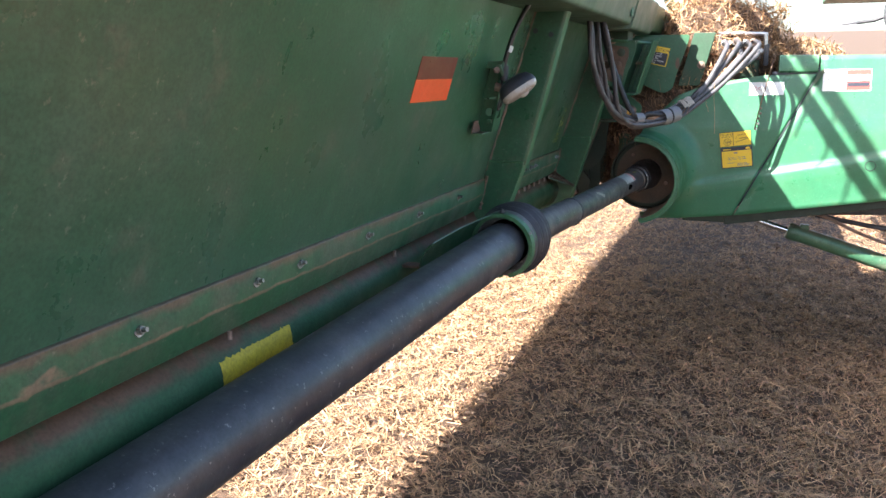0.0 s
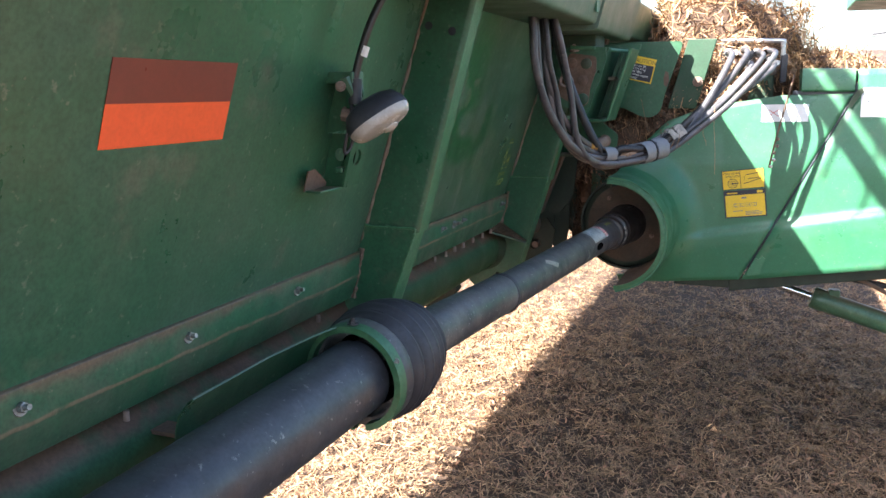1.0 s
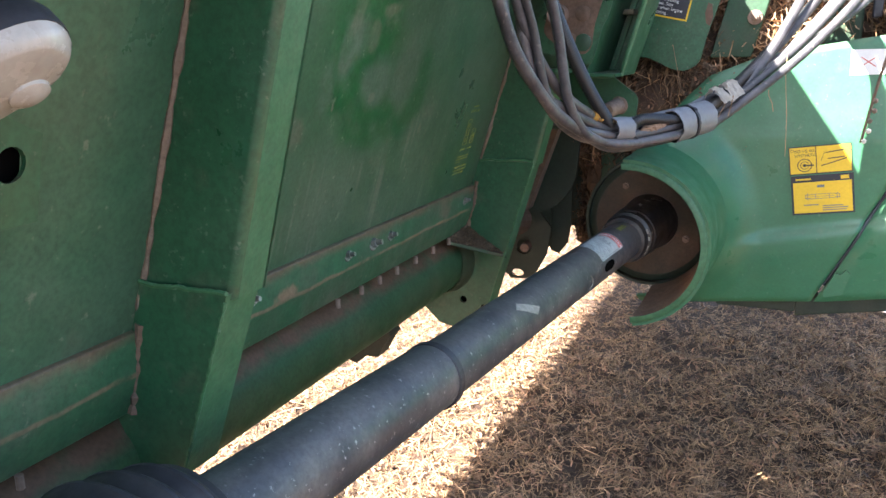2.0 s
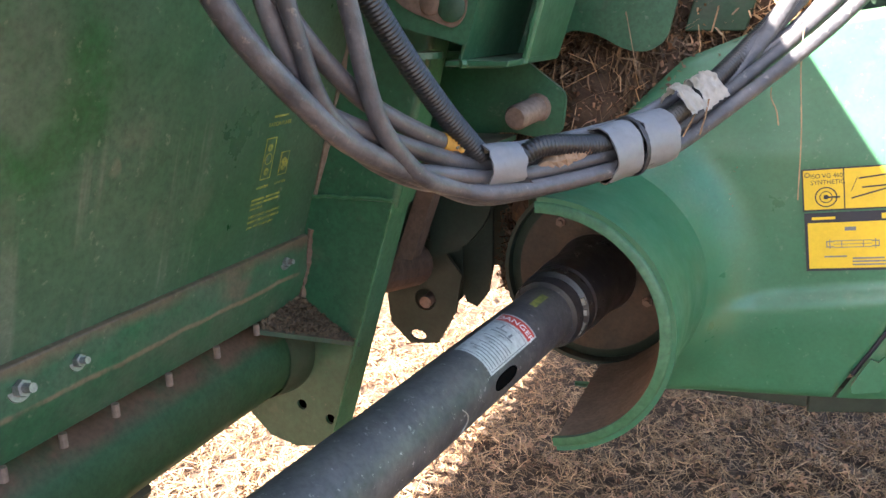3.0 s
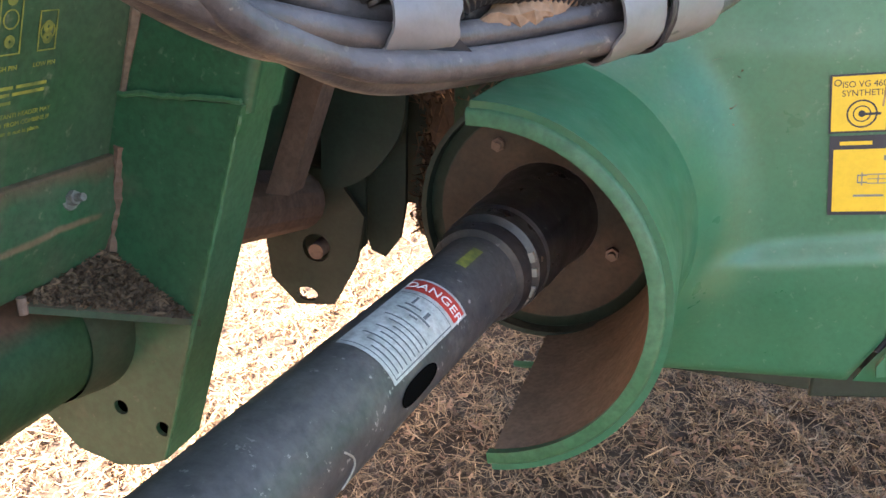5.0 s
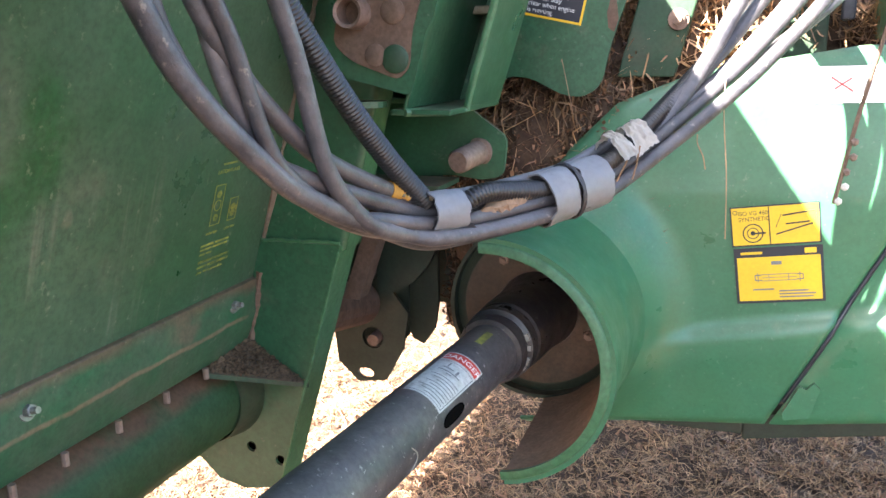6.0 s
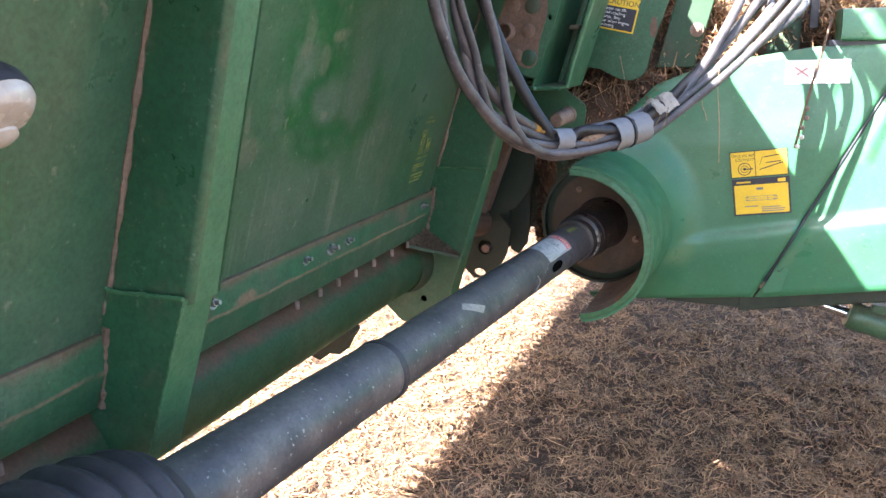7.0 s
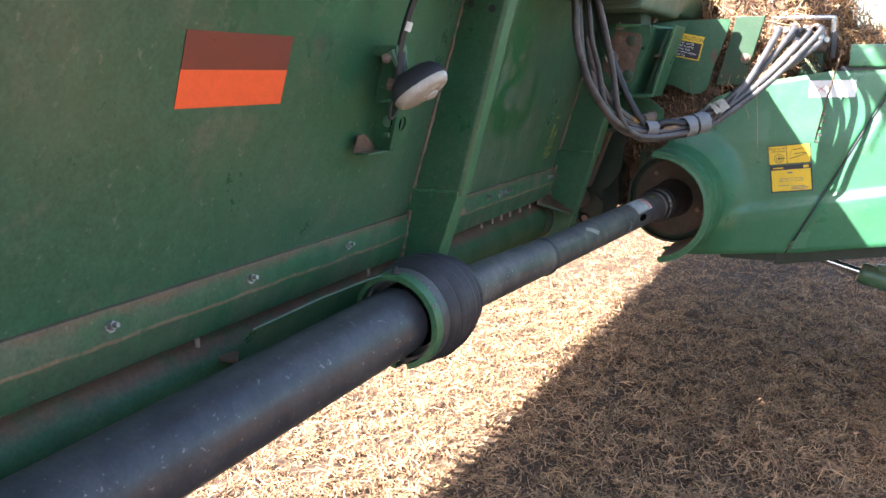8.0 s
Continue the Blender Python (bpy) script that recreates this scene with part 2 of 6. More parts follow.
M["shield"] = mat("black_plastic_shield", (0.036, 0.038, 0.043), 0.42, grain=(0.070, 0.070, 0.070), grain_scale=16, grain_amount=0.8, stain=(0.140, 0.130, 0.118), stain_scale=9, stain_amount=0.75,
                  specks=(0.36, 0.35, 0.33), speck_scale=115, speck_amount=0.8, dabs=(0.14, 0.13, 0.118), dab_scale=24, dab_amount=0.5, dust=(0.12, 0.112, 0.104), dust_amount=0.6, bump=0.12)
M["grimy_rubber"] = mat("grimy_rubber", (0.017, 0.018, 0.024), 0.34, grain=(0.045, 0.042, 0.042), grain_scale=22, grain_amount=0.9, stain=(0.12, 0.10, 0.082), stain_scale=14, stain_amount=0.7, specks=(0.2, 0.19, 0.18), speck_amount=0.6, bump=0.2)
M["old_label"] = mat("scuffed_label", (0.46, 0.49, 0.47), 0.45, grain=(0.36, 0.38, 0.36), grain_scale=40, stain=(0.20, 0.19, 0.17), stain_scale=22, stain_amount=0.6, stain_range=(0.52, 0.68), bump=0.02)
M["pale_tape"] = mat("pale_tape", (0.30, 0.29, 0.25), 0.6, grain=(0.2, 0.19, 0.165), grain_scale=50, bump=0.1)
M["dirty_zinc"] = mat("dirty_zinc", (0.36, 0.37, 0.37), 0.45, 0.8, grain=(0.2, 0.18, 0.16), grain_scale=60, grain_amount=0.9, bump=0.2)
M["rubber"] = mat("black_rubber", (0.022, 0.022, 0.027), 0.5, grain=(0.045, 0.042, 0.045), grain_scale=30, stain=(0.08, 0.075, 0.075), stain_scale=9, stain_amount=0.4, bump=0.15)
M["hose"] = mat("grey_black_hose", (0.030, 0.030, 0.037), 0.42, grain=(0.105, 0.098, 0.100), grain_scale=26, grain_amount=0.95, stain=(0.15, 0.133, 0.13), stain_scale=11, stain_amount=0.6, specks=(0.30, 0.26, 0.21), speck_scale=90, speck_amount=0.5, dust=(0.21, 0.195, 0.195), dust_amount=0.55, dust_range=(0.2, 0.95), bump=0.35, bump_scale=110, obj=0.35, grit=0.3)
M["conduit"] = mat("black_corrugated_conduit", (0.014, 0.014, 0.016), 0.35, grain=(0.03, 0.03, 0.03), stain=(0.06, 0.055, 0.05), bump=0.05)
M["tape"] = mat("grey_wrap", (0.165, 0.165, 0.175), 0.48, grain=(0.135, 0.13, 0.13), grain_scale=9, grain_amount=0.6, stain=(0.22, 0.20, 0.175), stain_scale=10, stain_amount=0.4, specks=(0.09, 0.085, 0.08), speck_scale=60, speck_amount=0.4, bump=0.12, grit=0.15)
M["white_tape"] = mat("white_rag_tape", (0.62, 0.58, 0.52), 0.8, grain=(0.46, 0.41, 0.35), grain_scale=50, bump=0.5, grit=0.15)
M["steel"] = mat("zinc_steel", (0.55, 0.56, 0.58), 0.35, 1.0, grain=(0.4, 0.38, 0.36), bump=0.15)
M["dull_steel"] = mat("rusty_steel", (0.24, 0.17, 0.135), 0.6, 0.3, grain=(0.13, 0.075, 0.05), grain_scale=40, bump=0.3)
M["chrome"] = mat("chrome", (0.75, 0.76, 0.78), 0.12, 1.0, bump=0.0, grit=0.12)
M["disc"] = mat("dirty_gearbox_face", (0.040, 0.030, 0.019), 0.6, grain=(0.10, 0.054, 0.030), grain_scale=10, grain_amount=0.8, stain=(0.11, 0.066, 0.042), stain_scale=6, bump=0.3)
M["lens"] = mat("cloudy_lamp_lens", (0.44, 0.39, 0.33), 0.22, grain=(0.33, 0.28, 0.23), grain_scale=14, stain=(0.66, 0.62, 0.55), stain_scale=20, bump=0.1, grit=0.12)
M["red"] = mat("dark_red_reflector", (0.20, 0.035, 0.025), 0.35, grain=(0.17, 0.035, 0.025), bump=0.02, grit=0.12)
M["orange"] = mat("fluorescent_orange", (0.95, 0.115, 0.028), 0.4, grain=(0.85, 0.11, 0.03), bump=0.02, grit=0.12)
M["yellow"] = mat("yellow_decal", (0.72, 0.47, 0.025), 0.4, grain=(0.62, 0.40, 0.03), grain_scale=18, bump=0.02, grit=0.12)
M["spray"] = mat("yellow_spray_paint", (0.52, 0.38, 0.022), 0.6, grain=(0.36, 0.28, 0.03), grain_scale=60, bump=0.1)
M["gold"] = mat("gold_print", (0.36, 0.36, 0.07), 0.5, grain=(0.06, 0.11, 0.05), grain_scale=70, grain_amount=1.0, bump=0.0, grit=0.12)
M["black"] = mat("black_print", (0.016, 0.018, 0.028), 0.4, grain=(0.03, 0.03, 0.04), bump=0.0, grit=0.12)
M["white"] = mat("white_decal", (0.72, 0.72, 0.70), 0.4, grain=(0.6, 0.6, 0.57), bump=0.0, grit=0.12)
M["grey_print"] = mat("grey_print", (0.16, 0.17, 0.18), 0.5, bump=0.0, grit=0.12)
M["red_print"] = mat("red_print", (0.55, 0.06, 0.045), 0.4, bump=0.0, grit=0.12)
M["ochre"] = mat("ochre_tape", (0.42, 0.21, 0.03), 0.6, grain=(0.3, 0.15, 0.03), bump=0.1)
M["straw"] = mat("dry_straw", (0.43, 0.258, 0.134), 0.75, grain=(0.17, 0.10, 0.055), grain_scale=20, grain_amount=0.7, bump=0.1, island=0.65)
M["husk"] = mat("dry_husks", (0.31, 0.165, 0.095), 0.8, grain=(0.11, 0.060, 0.036), grain_scale=30, grain_amount=0.7, bump=0.3, island=0.7)
M["chaff"] = mat("dark_chaff", (0.17, 0.105, 0.06), 0.85, grain=(0.08, 0.05, 0.03), grain_scale=30, bump=0.4, island=0.6)
M["soil"] = mat("stubble_soil", (0.075, 0.042, 0.026), 0.95, grain=(0.05, 0.033, 0.022), grain_scale=14, stain=(0.15, 0.095, 0.056), stain_scale=30, stain_amount=0.7, bump=0.8, bump_scale=40)


# ---- mesh helpers ----
def part(name, bm, material, parent=None, label="", smooth=False):
    """Links a bmesh as one mesh object."""
    me = bpy.data.meshes.new(name)
    if smooth:
        for f in bm.faces:
            f.smooth = True
    bm.to_mesh(me)
    bm.free()
    me.materials.append(M[material] if isinstance(material, str) else material)
    ob = new(name, me)
    if parent:
        ob.parent = parent
    if label:
        ob["label"] = label
    return ob


def thing(name, label, category, at=(0, 0, 0), group="", kind=""):
    e = new(name)
    e.empty_display_size = 0.05
    e.location = at
    # parts are written in world metres, so undo the offset for them
    return tagged(e, label, category, group, kind)


def fix(ob):
    """Lets the parts of a thing keep their world places."""
    inv = Matrix.Translation(-Vector(ob.location))
    for c in ob.children:
        c.matrix_parent_inverse = inv
    return ob


def join(bms):
    out = bmesh.new()
    for b in bms:
        me = bpy.data.meshes.new("tmp")
        b.to_mesh(me)
        b.free()
        out.from_mesh(me)
        bpy.data.meshes.remove(me)
    return out


def box(x0, x1, y0, y1, z0, z1, bevel=0.003, m=None):
    bm = bmesh.new()
    bmesh.ops.create_cube(bm, size=1.0, matrix=Matrix.Translation(((x0 + x1) / 2, (y0 + y1) / 2, (z0 + z1) / 2)) @ Matrix.Diagonal((x1 - x0, y1 - y0, z1 - z0, 1)))
    if bevel:
        bmesh.ops.bevel(bm, geom=bm.edges[:], offset=bevel, segments=2, profile=0.5, affect="EDGES")
    if m:
        bm.transform(m)
    return bm


def plate(outline, holes, thick, m, bevel=0.0):
    """A plate in the plane u, v with holes (u, v, r), pushed to -thick along its normal, then placed by m."""
    bm = bmesh.new()
    edges = []

    def ring(pts):
        vs = [bm.verts.new((u, v, 0)) for u, v in pts]
        for a, b in zip(vs, vs[1:] + vs[:1]):
            edges.append(bm.edges.new((a, b)))
    ring(outline)
    for h in holes:
        u, v, r = h[:3]
        ry = h[3] if len(h) > 3 else r
        ring([(u + r * math.cos(a * math.tau / 16), v + ry * math.sin(a * math.tau / 16)) for a in range(16)])
    bmesh.ops.triangle_fill(bm, edges=edges, use_beauty=True, use_dissolve=False)
    if bm.faces and sum(f.normal.z for f in bm.faces) < 0:
        bmesh.ops.reverse_faces(bm, faces=bm.faces[:])
    r = bmesh.ops.extrude_face_region(bm, geom=bm.faces[:])
    bmesh.ops.translate(bm, verts=[g for g in r["geom"] if isinstance(g, bmesh.types.BMVert)], vec=(0, 0, thick))
    bmesh.ops.recalc_face_normals(bm, faces=bm.faces[:])
    bm.transform(m)
    return bm


# plane facing -y: u is x, v is z, thickness grows towards -y
def facing_y(y):
    return Matrix(((1, 0, 0, 0), (0, 0, -1, y), (0, 1, 0, 0), (0, 0, 0, 1)))


def prism(profile, y0, y1, cuts=1, wobble=0.0):
    """A closed profile of (x, z) drawn out along y."""
    bm = bmesh.new()
    rows = []
    for i in range(cuts + 1):
        y = y0 + (y1 - y0) * i / cuts
        w = wobble * noise.noise((y * 2.1, 3.3, profile[0][1])) if wobble else 0.0
        rows.append([bm.verts.new((x + w, y, z)) for x, z in profile])
    n = len(profile)
    for a, b in zip(rows, rows[1:]):
        for i in range(n):
            bm.faces.new((a[i], a[(i + 1) % n], b[(i + 1) % n], b[i]))
    bm.faces.new(rows[0])
    bm.faces.new(rows[-1][::-1])
    bmesh.ops.recalc_face_normals(bm, faces=bm.faces[:])
    return bm


def rounded(pts, r=0.006, seg=3):
    """Rounds the corners of a profile."""
    out = []
    n = len(pts)
    for i in range(n):
        p, a, b = Vector(pts[i]), Vector(pts[i - 1]), Vector(pts[(i + 1) % n])
        da, db = (a - p), (b - p)
        k = min(r, da.length * 0.4, db.length * 0.4)
        s, e = p + da.normalized() * k, p + db.normalized() * k
        for j in range(seg + 1):
            t = j / seg
            out.append(tuple(s * (1 - t) ** 2 + p * 2 * t * (1 - t) + e * t * t))
    return out


def spline(pts, per=8):
    """Catmull-Rom points through pts."""
    P = [Vector(p) for p in pts]
    P = [P[0] * 2 - P[1]] + P + [P[-1] * 2 - P[-2]]
    out = []
    for i in range(1, len(P) - 2):
        a, b, c, d = P[i - 1:i + 3]
        for j in range(per):
            t = j / per
            out.append(0.5 * (2 * b + (c - a) * t + (2 * a - 5 * b + 4 * c - d) * t * t + (3 * b - a - 3 * c + d) * t ** 3))
    out.append(P[-2])
    return out


def sweep(path, radii, sides=12, caps=True, flat=1.0):
    """A tube along a list of points; radii is one number or one for each point."""
    bm = bmesh.new()
    n = len(path)
    if not hasattr(radii, "__len__"):
        radii = [radii] * n
    rows = []
    up = None
    for i, p in enumerate(path):
        d = (Vector(path[min(i + 1, n - 1)]) - Vector(path[max(i - 1, 0)])).normalized()
        if up is None:
            up = d.orthogonal().normalized()
        up = (up - d * up.dot(d)).normalized()
        side = d.cross(up)
        rows.append([bm.verts.new(Vector(p) + radii[i] * (up * math.cos(k * math.tau / sides) + side * flat * math.sin(k * math.tau / sides))) for k in range(sides)])
    for a, b in zip(rows, rows[1:]):
        for k in range(sides):
            bm.faces.new((a[k], a[(k + 1) % sides], b[(k + 1) % sides], b[k]))
    if caps:
        bm.faces.new(rows[0][::-1])
        bm.faces.new(rows[-1])
    bmesh.ops.recalc_face_normals(bm, faces=bm.faces[:])
    return bm


def lathe(a, b, profile, sides=32, start=0.0, turn=math.tau, thick=0.0):
    """Turns (distance along a-b in metres, radius) about the line a-b. Angle 0 is +x, a quarter turn is +z."""
    a, b = Vector(a), Vector(b)
    d = (b - a).normalized()
    ex = (Vector((1, 0, 0)) - d * d.x).normalized()
    ez = ex.cross(d)
    if ez.z < 0:
        ez = -ez
    bm = bmesh.new()
    full = turn > math.tau - 0.01
    steps = sides if full else sides + 1
    rows = []
    for s, r in profile:
        rows.append([bm.verts.new(a + d * s + max(r, 1e-4) * (ex * math.cos(start + turn * k / sides) + ez * math.sin(start + turn * k / sides))) for k in range(steps)])
    for p, q in zip(rows, rows[1:]):
        for k in range(sides):
            bm.faces.new((p[k], p[(k + 1) % steps], q[(k + 1) % steps], q[k]))
    bmesh.ops.remove_doubles(bm, verts=bm.verts[:], dist=0.0003)
    bmesh.ops.recalc_face_normals(bm, faces=bm.faces[:])
    if thick:
        r = bmesh.ops.solidify(bm, geom=bm.faces[:], thickness=thick)
    return bm


def smooth_by_angle(ob, deg=35):
    me = ob.data
    for p in me.polygons:
        p.use_smooth = True
    bm = bmesh.new()
    bm.from_mesh(me)
    lim = radians(deg)
    for e in bm.edges:
        if len(e.link_faces) == 2 and e.calc_face_angle(0.0) > lim:
            e.smooth = False
    bm.to_mesh(me)
    bm.free()
    return ob


def text_mesh(words, size, m, material, parent, name="lettering", align="LEFT", spacing=1.0):
    cu = bpy.data.curves.new(name, "FONT")
    cu.body = words
    cu.size = size
    cu.align_x = align
    cu.space_line = spacing
    cu.extrude = 0.0002
    tmp = bpy.data.objects.new("tmp_text", cu)
    scene.collection.objects.link(tmp)
    dg = bpy.context.evaluated_depsgraph_get()
    me = bpy.data.meshes.new_from_object(tmp.evaluated_get(dg))
    bpy.data.objects.remove(tmp)
    me.name = name
    me.materials.clear()
    me.materials.append(M[material])
    me.transform(m)
    ob = new(name, me)
    ob.parent = parent
    return ob


def bolt(at, way, r=0.009, length=0.012, washer=True):
    """A hexagon nut on a washer with the bolt's end standing out."""
    at, way = Vector(at), Vector(way).normalized()
    m = Matrix.Translation(at) @ way.to_track_quat("Z", "Y").to_matrix().to_4x4()
    bms = []
    for rad, h0, h1, n in ((r * 1.55, 0, 0.0025, 20), (r, 0.0025, 0.0025 + length * 0.6, 6), (r * 0.55, length * 0.6, length * 1.5, 12)):
        if rad > r * 1.2 and not washer:
            continue
        b = bmesh.new()
        bmesh.ops.create_cone(b, cap_ends=True, segments=n, radius1=rad, radius2=rad * 0.95, depth=h1 - h0, matrix=m @ Matrix.Translation((0, 0, (h0 + h1) / 2)))
        bms.append(b)
    return join(bms)


# ---- ground ----
def ground_height(x, y):
    r = math.hypot(x, y - 3)
    h = 0.018 * noise.noise((x * 1.3, y * 1.3, 0.0)) + 0.012 * noise.noise((x * 5, y * 5, 4.0)) + 0.010 * noise.noise((x * 17, y * 17, 9.0)) if r < 40 else 0.0
    return h + 0.043 * max(0.0, r - 10.0)


def build_ground():
    n, R, k = 300, 900.0, 8.2
    s = [math.sinh(k * (2 * i / n - 1)) / math.sinh(k) * R for i in range(n + 1)]
    verts = [(a - 0.5, b + 4.0, ground_height(a - 0.5, b + 4.0)) for b in s for a in s]
    faces = [(j * (n + 1) + i, j * (n + 1) + i + 1, (j + 1) * (n + 1) + i + 1, (j + 1) * (n + 1) + i) for j in range(n) for i in range(n)]
    me = bpy.data.meshes.new("ground")
    me.from_pydata(verts, [], faces)
    me.materials.append(M["soil"])
    me.polygons.foreach_set("use_smooth", [True] * len(faces))
    return tagged(new("ground", me), "harvested field covered with dry tan straw chaff", "ground", kind="structure")


def straw_mesh(name, places, material, length=(0.03, 0.11), width=(0.0025, 0.006), tilt=0.5, seed=1):
    """Many bent blades of straw as one mesh. places: n rows of x, y, z."""
    rng = np.random.default_rng(seed)
    n = len(places)
    ang = rng.uniform(0, math.tau, n)
    ti = rng.normal(0, tilt, n)
    ln = rng.uniform(length[0], length[1], n) * rng.uniform(0.6, 1.0, n)
    wd = rng.uniform(width[0], width[1], n)
    d = np.stack([np.cos(ang) * np.cos(ti), np.sin(ang) * np.cos(ti), np.sin(ti)], 1)
    side = np.stack([-np.sin(ang), np.cos(ang), rng.normal(0, 0.5, n)], 1)
    side /= np.linalg.norm(side, axis=1)[:, None]
    bend = rng.normal(0, 0.16, (n, 3)) * ln[:, None]
    c = np.asarray(places)
    a, m, b = c - d * ln[:, None] / 2, c + bend, c + d * ln[:, None] / 2
    w = side * wd[:, None] / 2
    v = np.stack([a - w, a + w, m - w, m + w, b - w * 0.6, b + w * 0.6], 1).reshape(-1, 3)
    base = (np.arange(n) * 6)[:, None]
    f = np.concatenate([base + np.array([[0, 1, 3, 2]]), base + np.array([[2, 3, 5, 4]])], 1).reshape(-1, 4)
    me = bpy.data.meshes.new(name)
    me.vertices.add(len(v))
    me.vertices.foreach_set("co", v.ravel())
    me.loops.add(f.size)
    me.loops.foreach_set("vertex_index", f.ravel().astype(np.int32))
    me.polygons.add(len(f))
    me.polygons.foreach_set("loop_start", np.arange(0, f.size, 4, dtype=np.int32))
    me.update()
    me.validate()
    me.materials.append(M[material])
    return me


build_ground()


def field_straw():
    rng = np.random.default_rng(5)
    pts = []
    for count, x0, x1, y0, y1 in ((84000, -2.6, 1.2, 1.6, 6.2), (34000, 0.0, 2.6, 3.0, 7.0), (40000, -3.0, 2.8, 6.2, 10.5), (14000, -3.2, 4.0, 10.5, 16.0), (26000, -6.0, 5.0, -3.0, 12.0)):
        x, y = rng.uniform(x0, x1, count) + rng.normal(0, 0.35, count), rng.uniform(y0, y1, count) + rng.normal(0, 0.35, count)
        lift = np.abs(rng.normal(0, 0.010, count))
        keep = np.array([noise.noise((a * 7.5, b * 7.5, 3.0)) + 0.6 * noise.noise((a * 19, b * 19, 1.0)) for a, b in zip(x, y)])
        ok = keep > rng.uniform(-0.95, 0.12, count)
        x, y, lift = x[ok], y[ok], lift[ok] + 0.042 * np.clip(keep[ok], 0, 1)
        pts.append(np.stack([x, y, lift], 1))
    p = np.concatenate(pts)
    for q in p:
        q[2] += ground_height(q[0], q[1]) + 0.003
    return p


STRAW_POINTS = field_straw()
tagged(new("straw", straw_mesh("straw", STRAW_POINTS, "straw", (0.03, 0.125), (0.0018, 0.0046), 0.30, 2)), "loose dry straw and chaff lying on the stubble field", "straw", kind="stuff")

rng = np.random.default_rng(21)
HUSKS = STRAW_POINTS[rng.permutation(len(STRAW_POINTS))[:50000]] + rng.normal(0, 0.02, (50000, 3)) * np.array((1, 1, 0.15))
tagged(new("husks", straw_mesh("husks", HUSKS, "husk", (0.012, 0.045), (0.005, 0.013), 0.5, 23)), "broken brown husks and leaf bits among the straw", "chaff", kind="stuff")

# ---- header of the combine: back wall seen from behind ----
Y0, Y1 = -3.2, 3.86     # the near wing of the header
PANEL_K = 0.31          # lean of the back wall


def panel_x(z):
    return -0.785 + PANEL_K * (z - 1.28)


header = thing("harvester_header", "green grain header with dusty painted steel back wall", "harvester header", (-0.8, 0.5, 0.9))


def lean_frame(z0, y, proud=0.0):
    """u along y, v up the leaning wall, normal away from it."""
    up = Vector((PANEL_K, 0, 1)).normalized()
    yv = Vector((0, 1, 0))
    nrm = yv.cross(up).normalized()
    o = Vector((panel_x(z0), y, z0)) + nrm * proud
    return Matrix((( yv.x, up.x, nrm.x, o.x), (yv.y, up.y, nrm.y, o.y), (yv.z, up.z, nrm.z, o.z), (0, 0, 0, 1)))


def back_panel(y0, y1, material, label):
    top, low = 1.80, 1.10
    prof = [(panel_x(low), low), (panel_x(top), top), (panel_x(top) - 0.012, top), (panel_x(low) - 0.012, low)]
    ob = part("back_panel", prism(prof, y0, y1, 1), material, header, label)
    return ob


P1, P2 = 2.37, 3.49     # posts
back_panel(Y0, P1 - 0.001, "green", "dull dusty green sheet steel")
back_panel(P1 + 0.001, P2 - 0.001, "green_streak", "green sheet steel with rain streaks and worn patches")
back_panel(P2 + 0.001, Y1, "dark_green", "dirty dark green sheet steel")

# folded ledge along the foot of the wall, in two lengths
LEDGE = [(panel_x(1.217), 1.217), (panel_x(1.217) + 0.007, 1.215), (-0.801, 1.164), (-0.823, 1.108), (-0.862, 1.108), (-0.862, 1.217)]
LEDGES = []
for a, b in ((Y0, P1 - 0.002), (P1 + 0.07, P2 - 0.004)):
    led = smooth_by_angle(part("ledge", prism(rounded(LEDGE, 0.004), a, b, 24, 0.002), "ledge", header, "folded green steel ledge with dirt along the bend"), 25)
    LEDGES.append((b, led))

LEDGE_WAY = Vector((1, 0, 0.2))
for y in (0.652, 0.971, 1.13, 1.449, 1.768, 2.095, 2.589, 2.867, 2.961, 3.033, 3.419):
    big = 1.25 if abs(y - 2.961) < 0.01 else 1.0
    ob = part("bolt", bolt((-0.8015, y, 1.189), LEDGE_WAY, 0.0074 * big, 0.012 * big), "dirty_zinc", LEDGES[0][1] if y < LEDGES[0][0] else LEDGES[1][1], "zinc bolt and washer")
for y in (0.35, 0.9, 1.64, 2.2, 2.855, 2.941, 3.015, 3.09, 3.179, 3.272, 3.361):
    part("screw", sweep([(-0.815, y, 1.112), (-0.815, y, 1.096)], 0.0045, 8), "dull_steel", LEDGES[0][1] if y < LEDGES[0][0] else LEDGES[1][1])

# torque tube under the wall
smooth_by_angle(part("torque_tube", lathe((-0.885, Y0, 1.03), (-0.885, 5, 1.03), [(0, 0.0), (0, 0.075)] + [((3.475 - Y0) * i / 20, 0.075) for i in range(1, 21)] + [(3.475 - Y0, 0)], 40), "green_tube", header, "round green tube with brown dust and painted shade on top"), 40)
smooth_by_angle(part("weld_ring", lathe((-0.885, 3.43, 1.03), (-0.885, 5, 1.03), [(0, 0.078), (0.02, 0.082), (0.05, 0.088), (0.058, 0.088)], 40), "dark_green", header), 40)
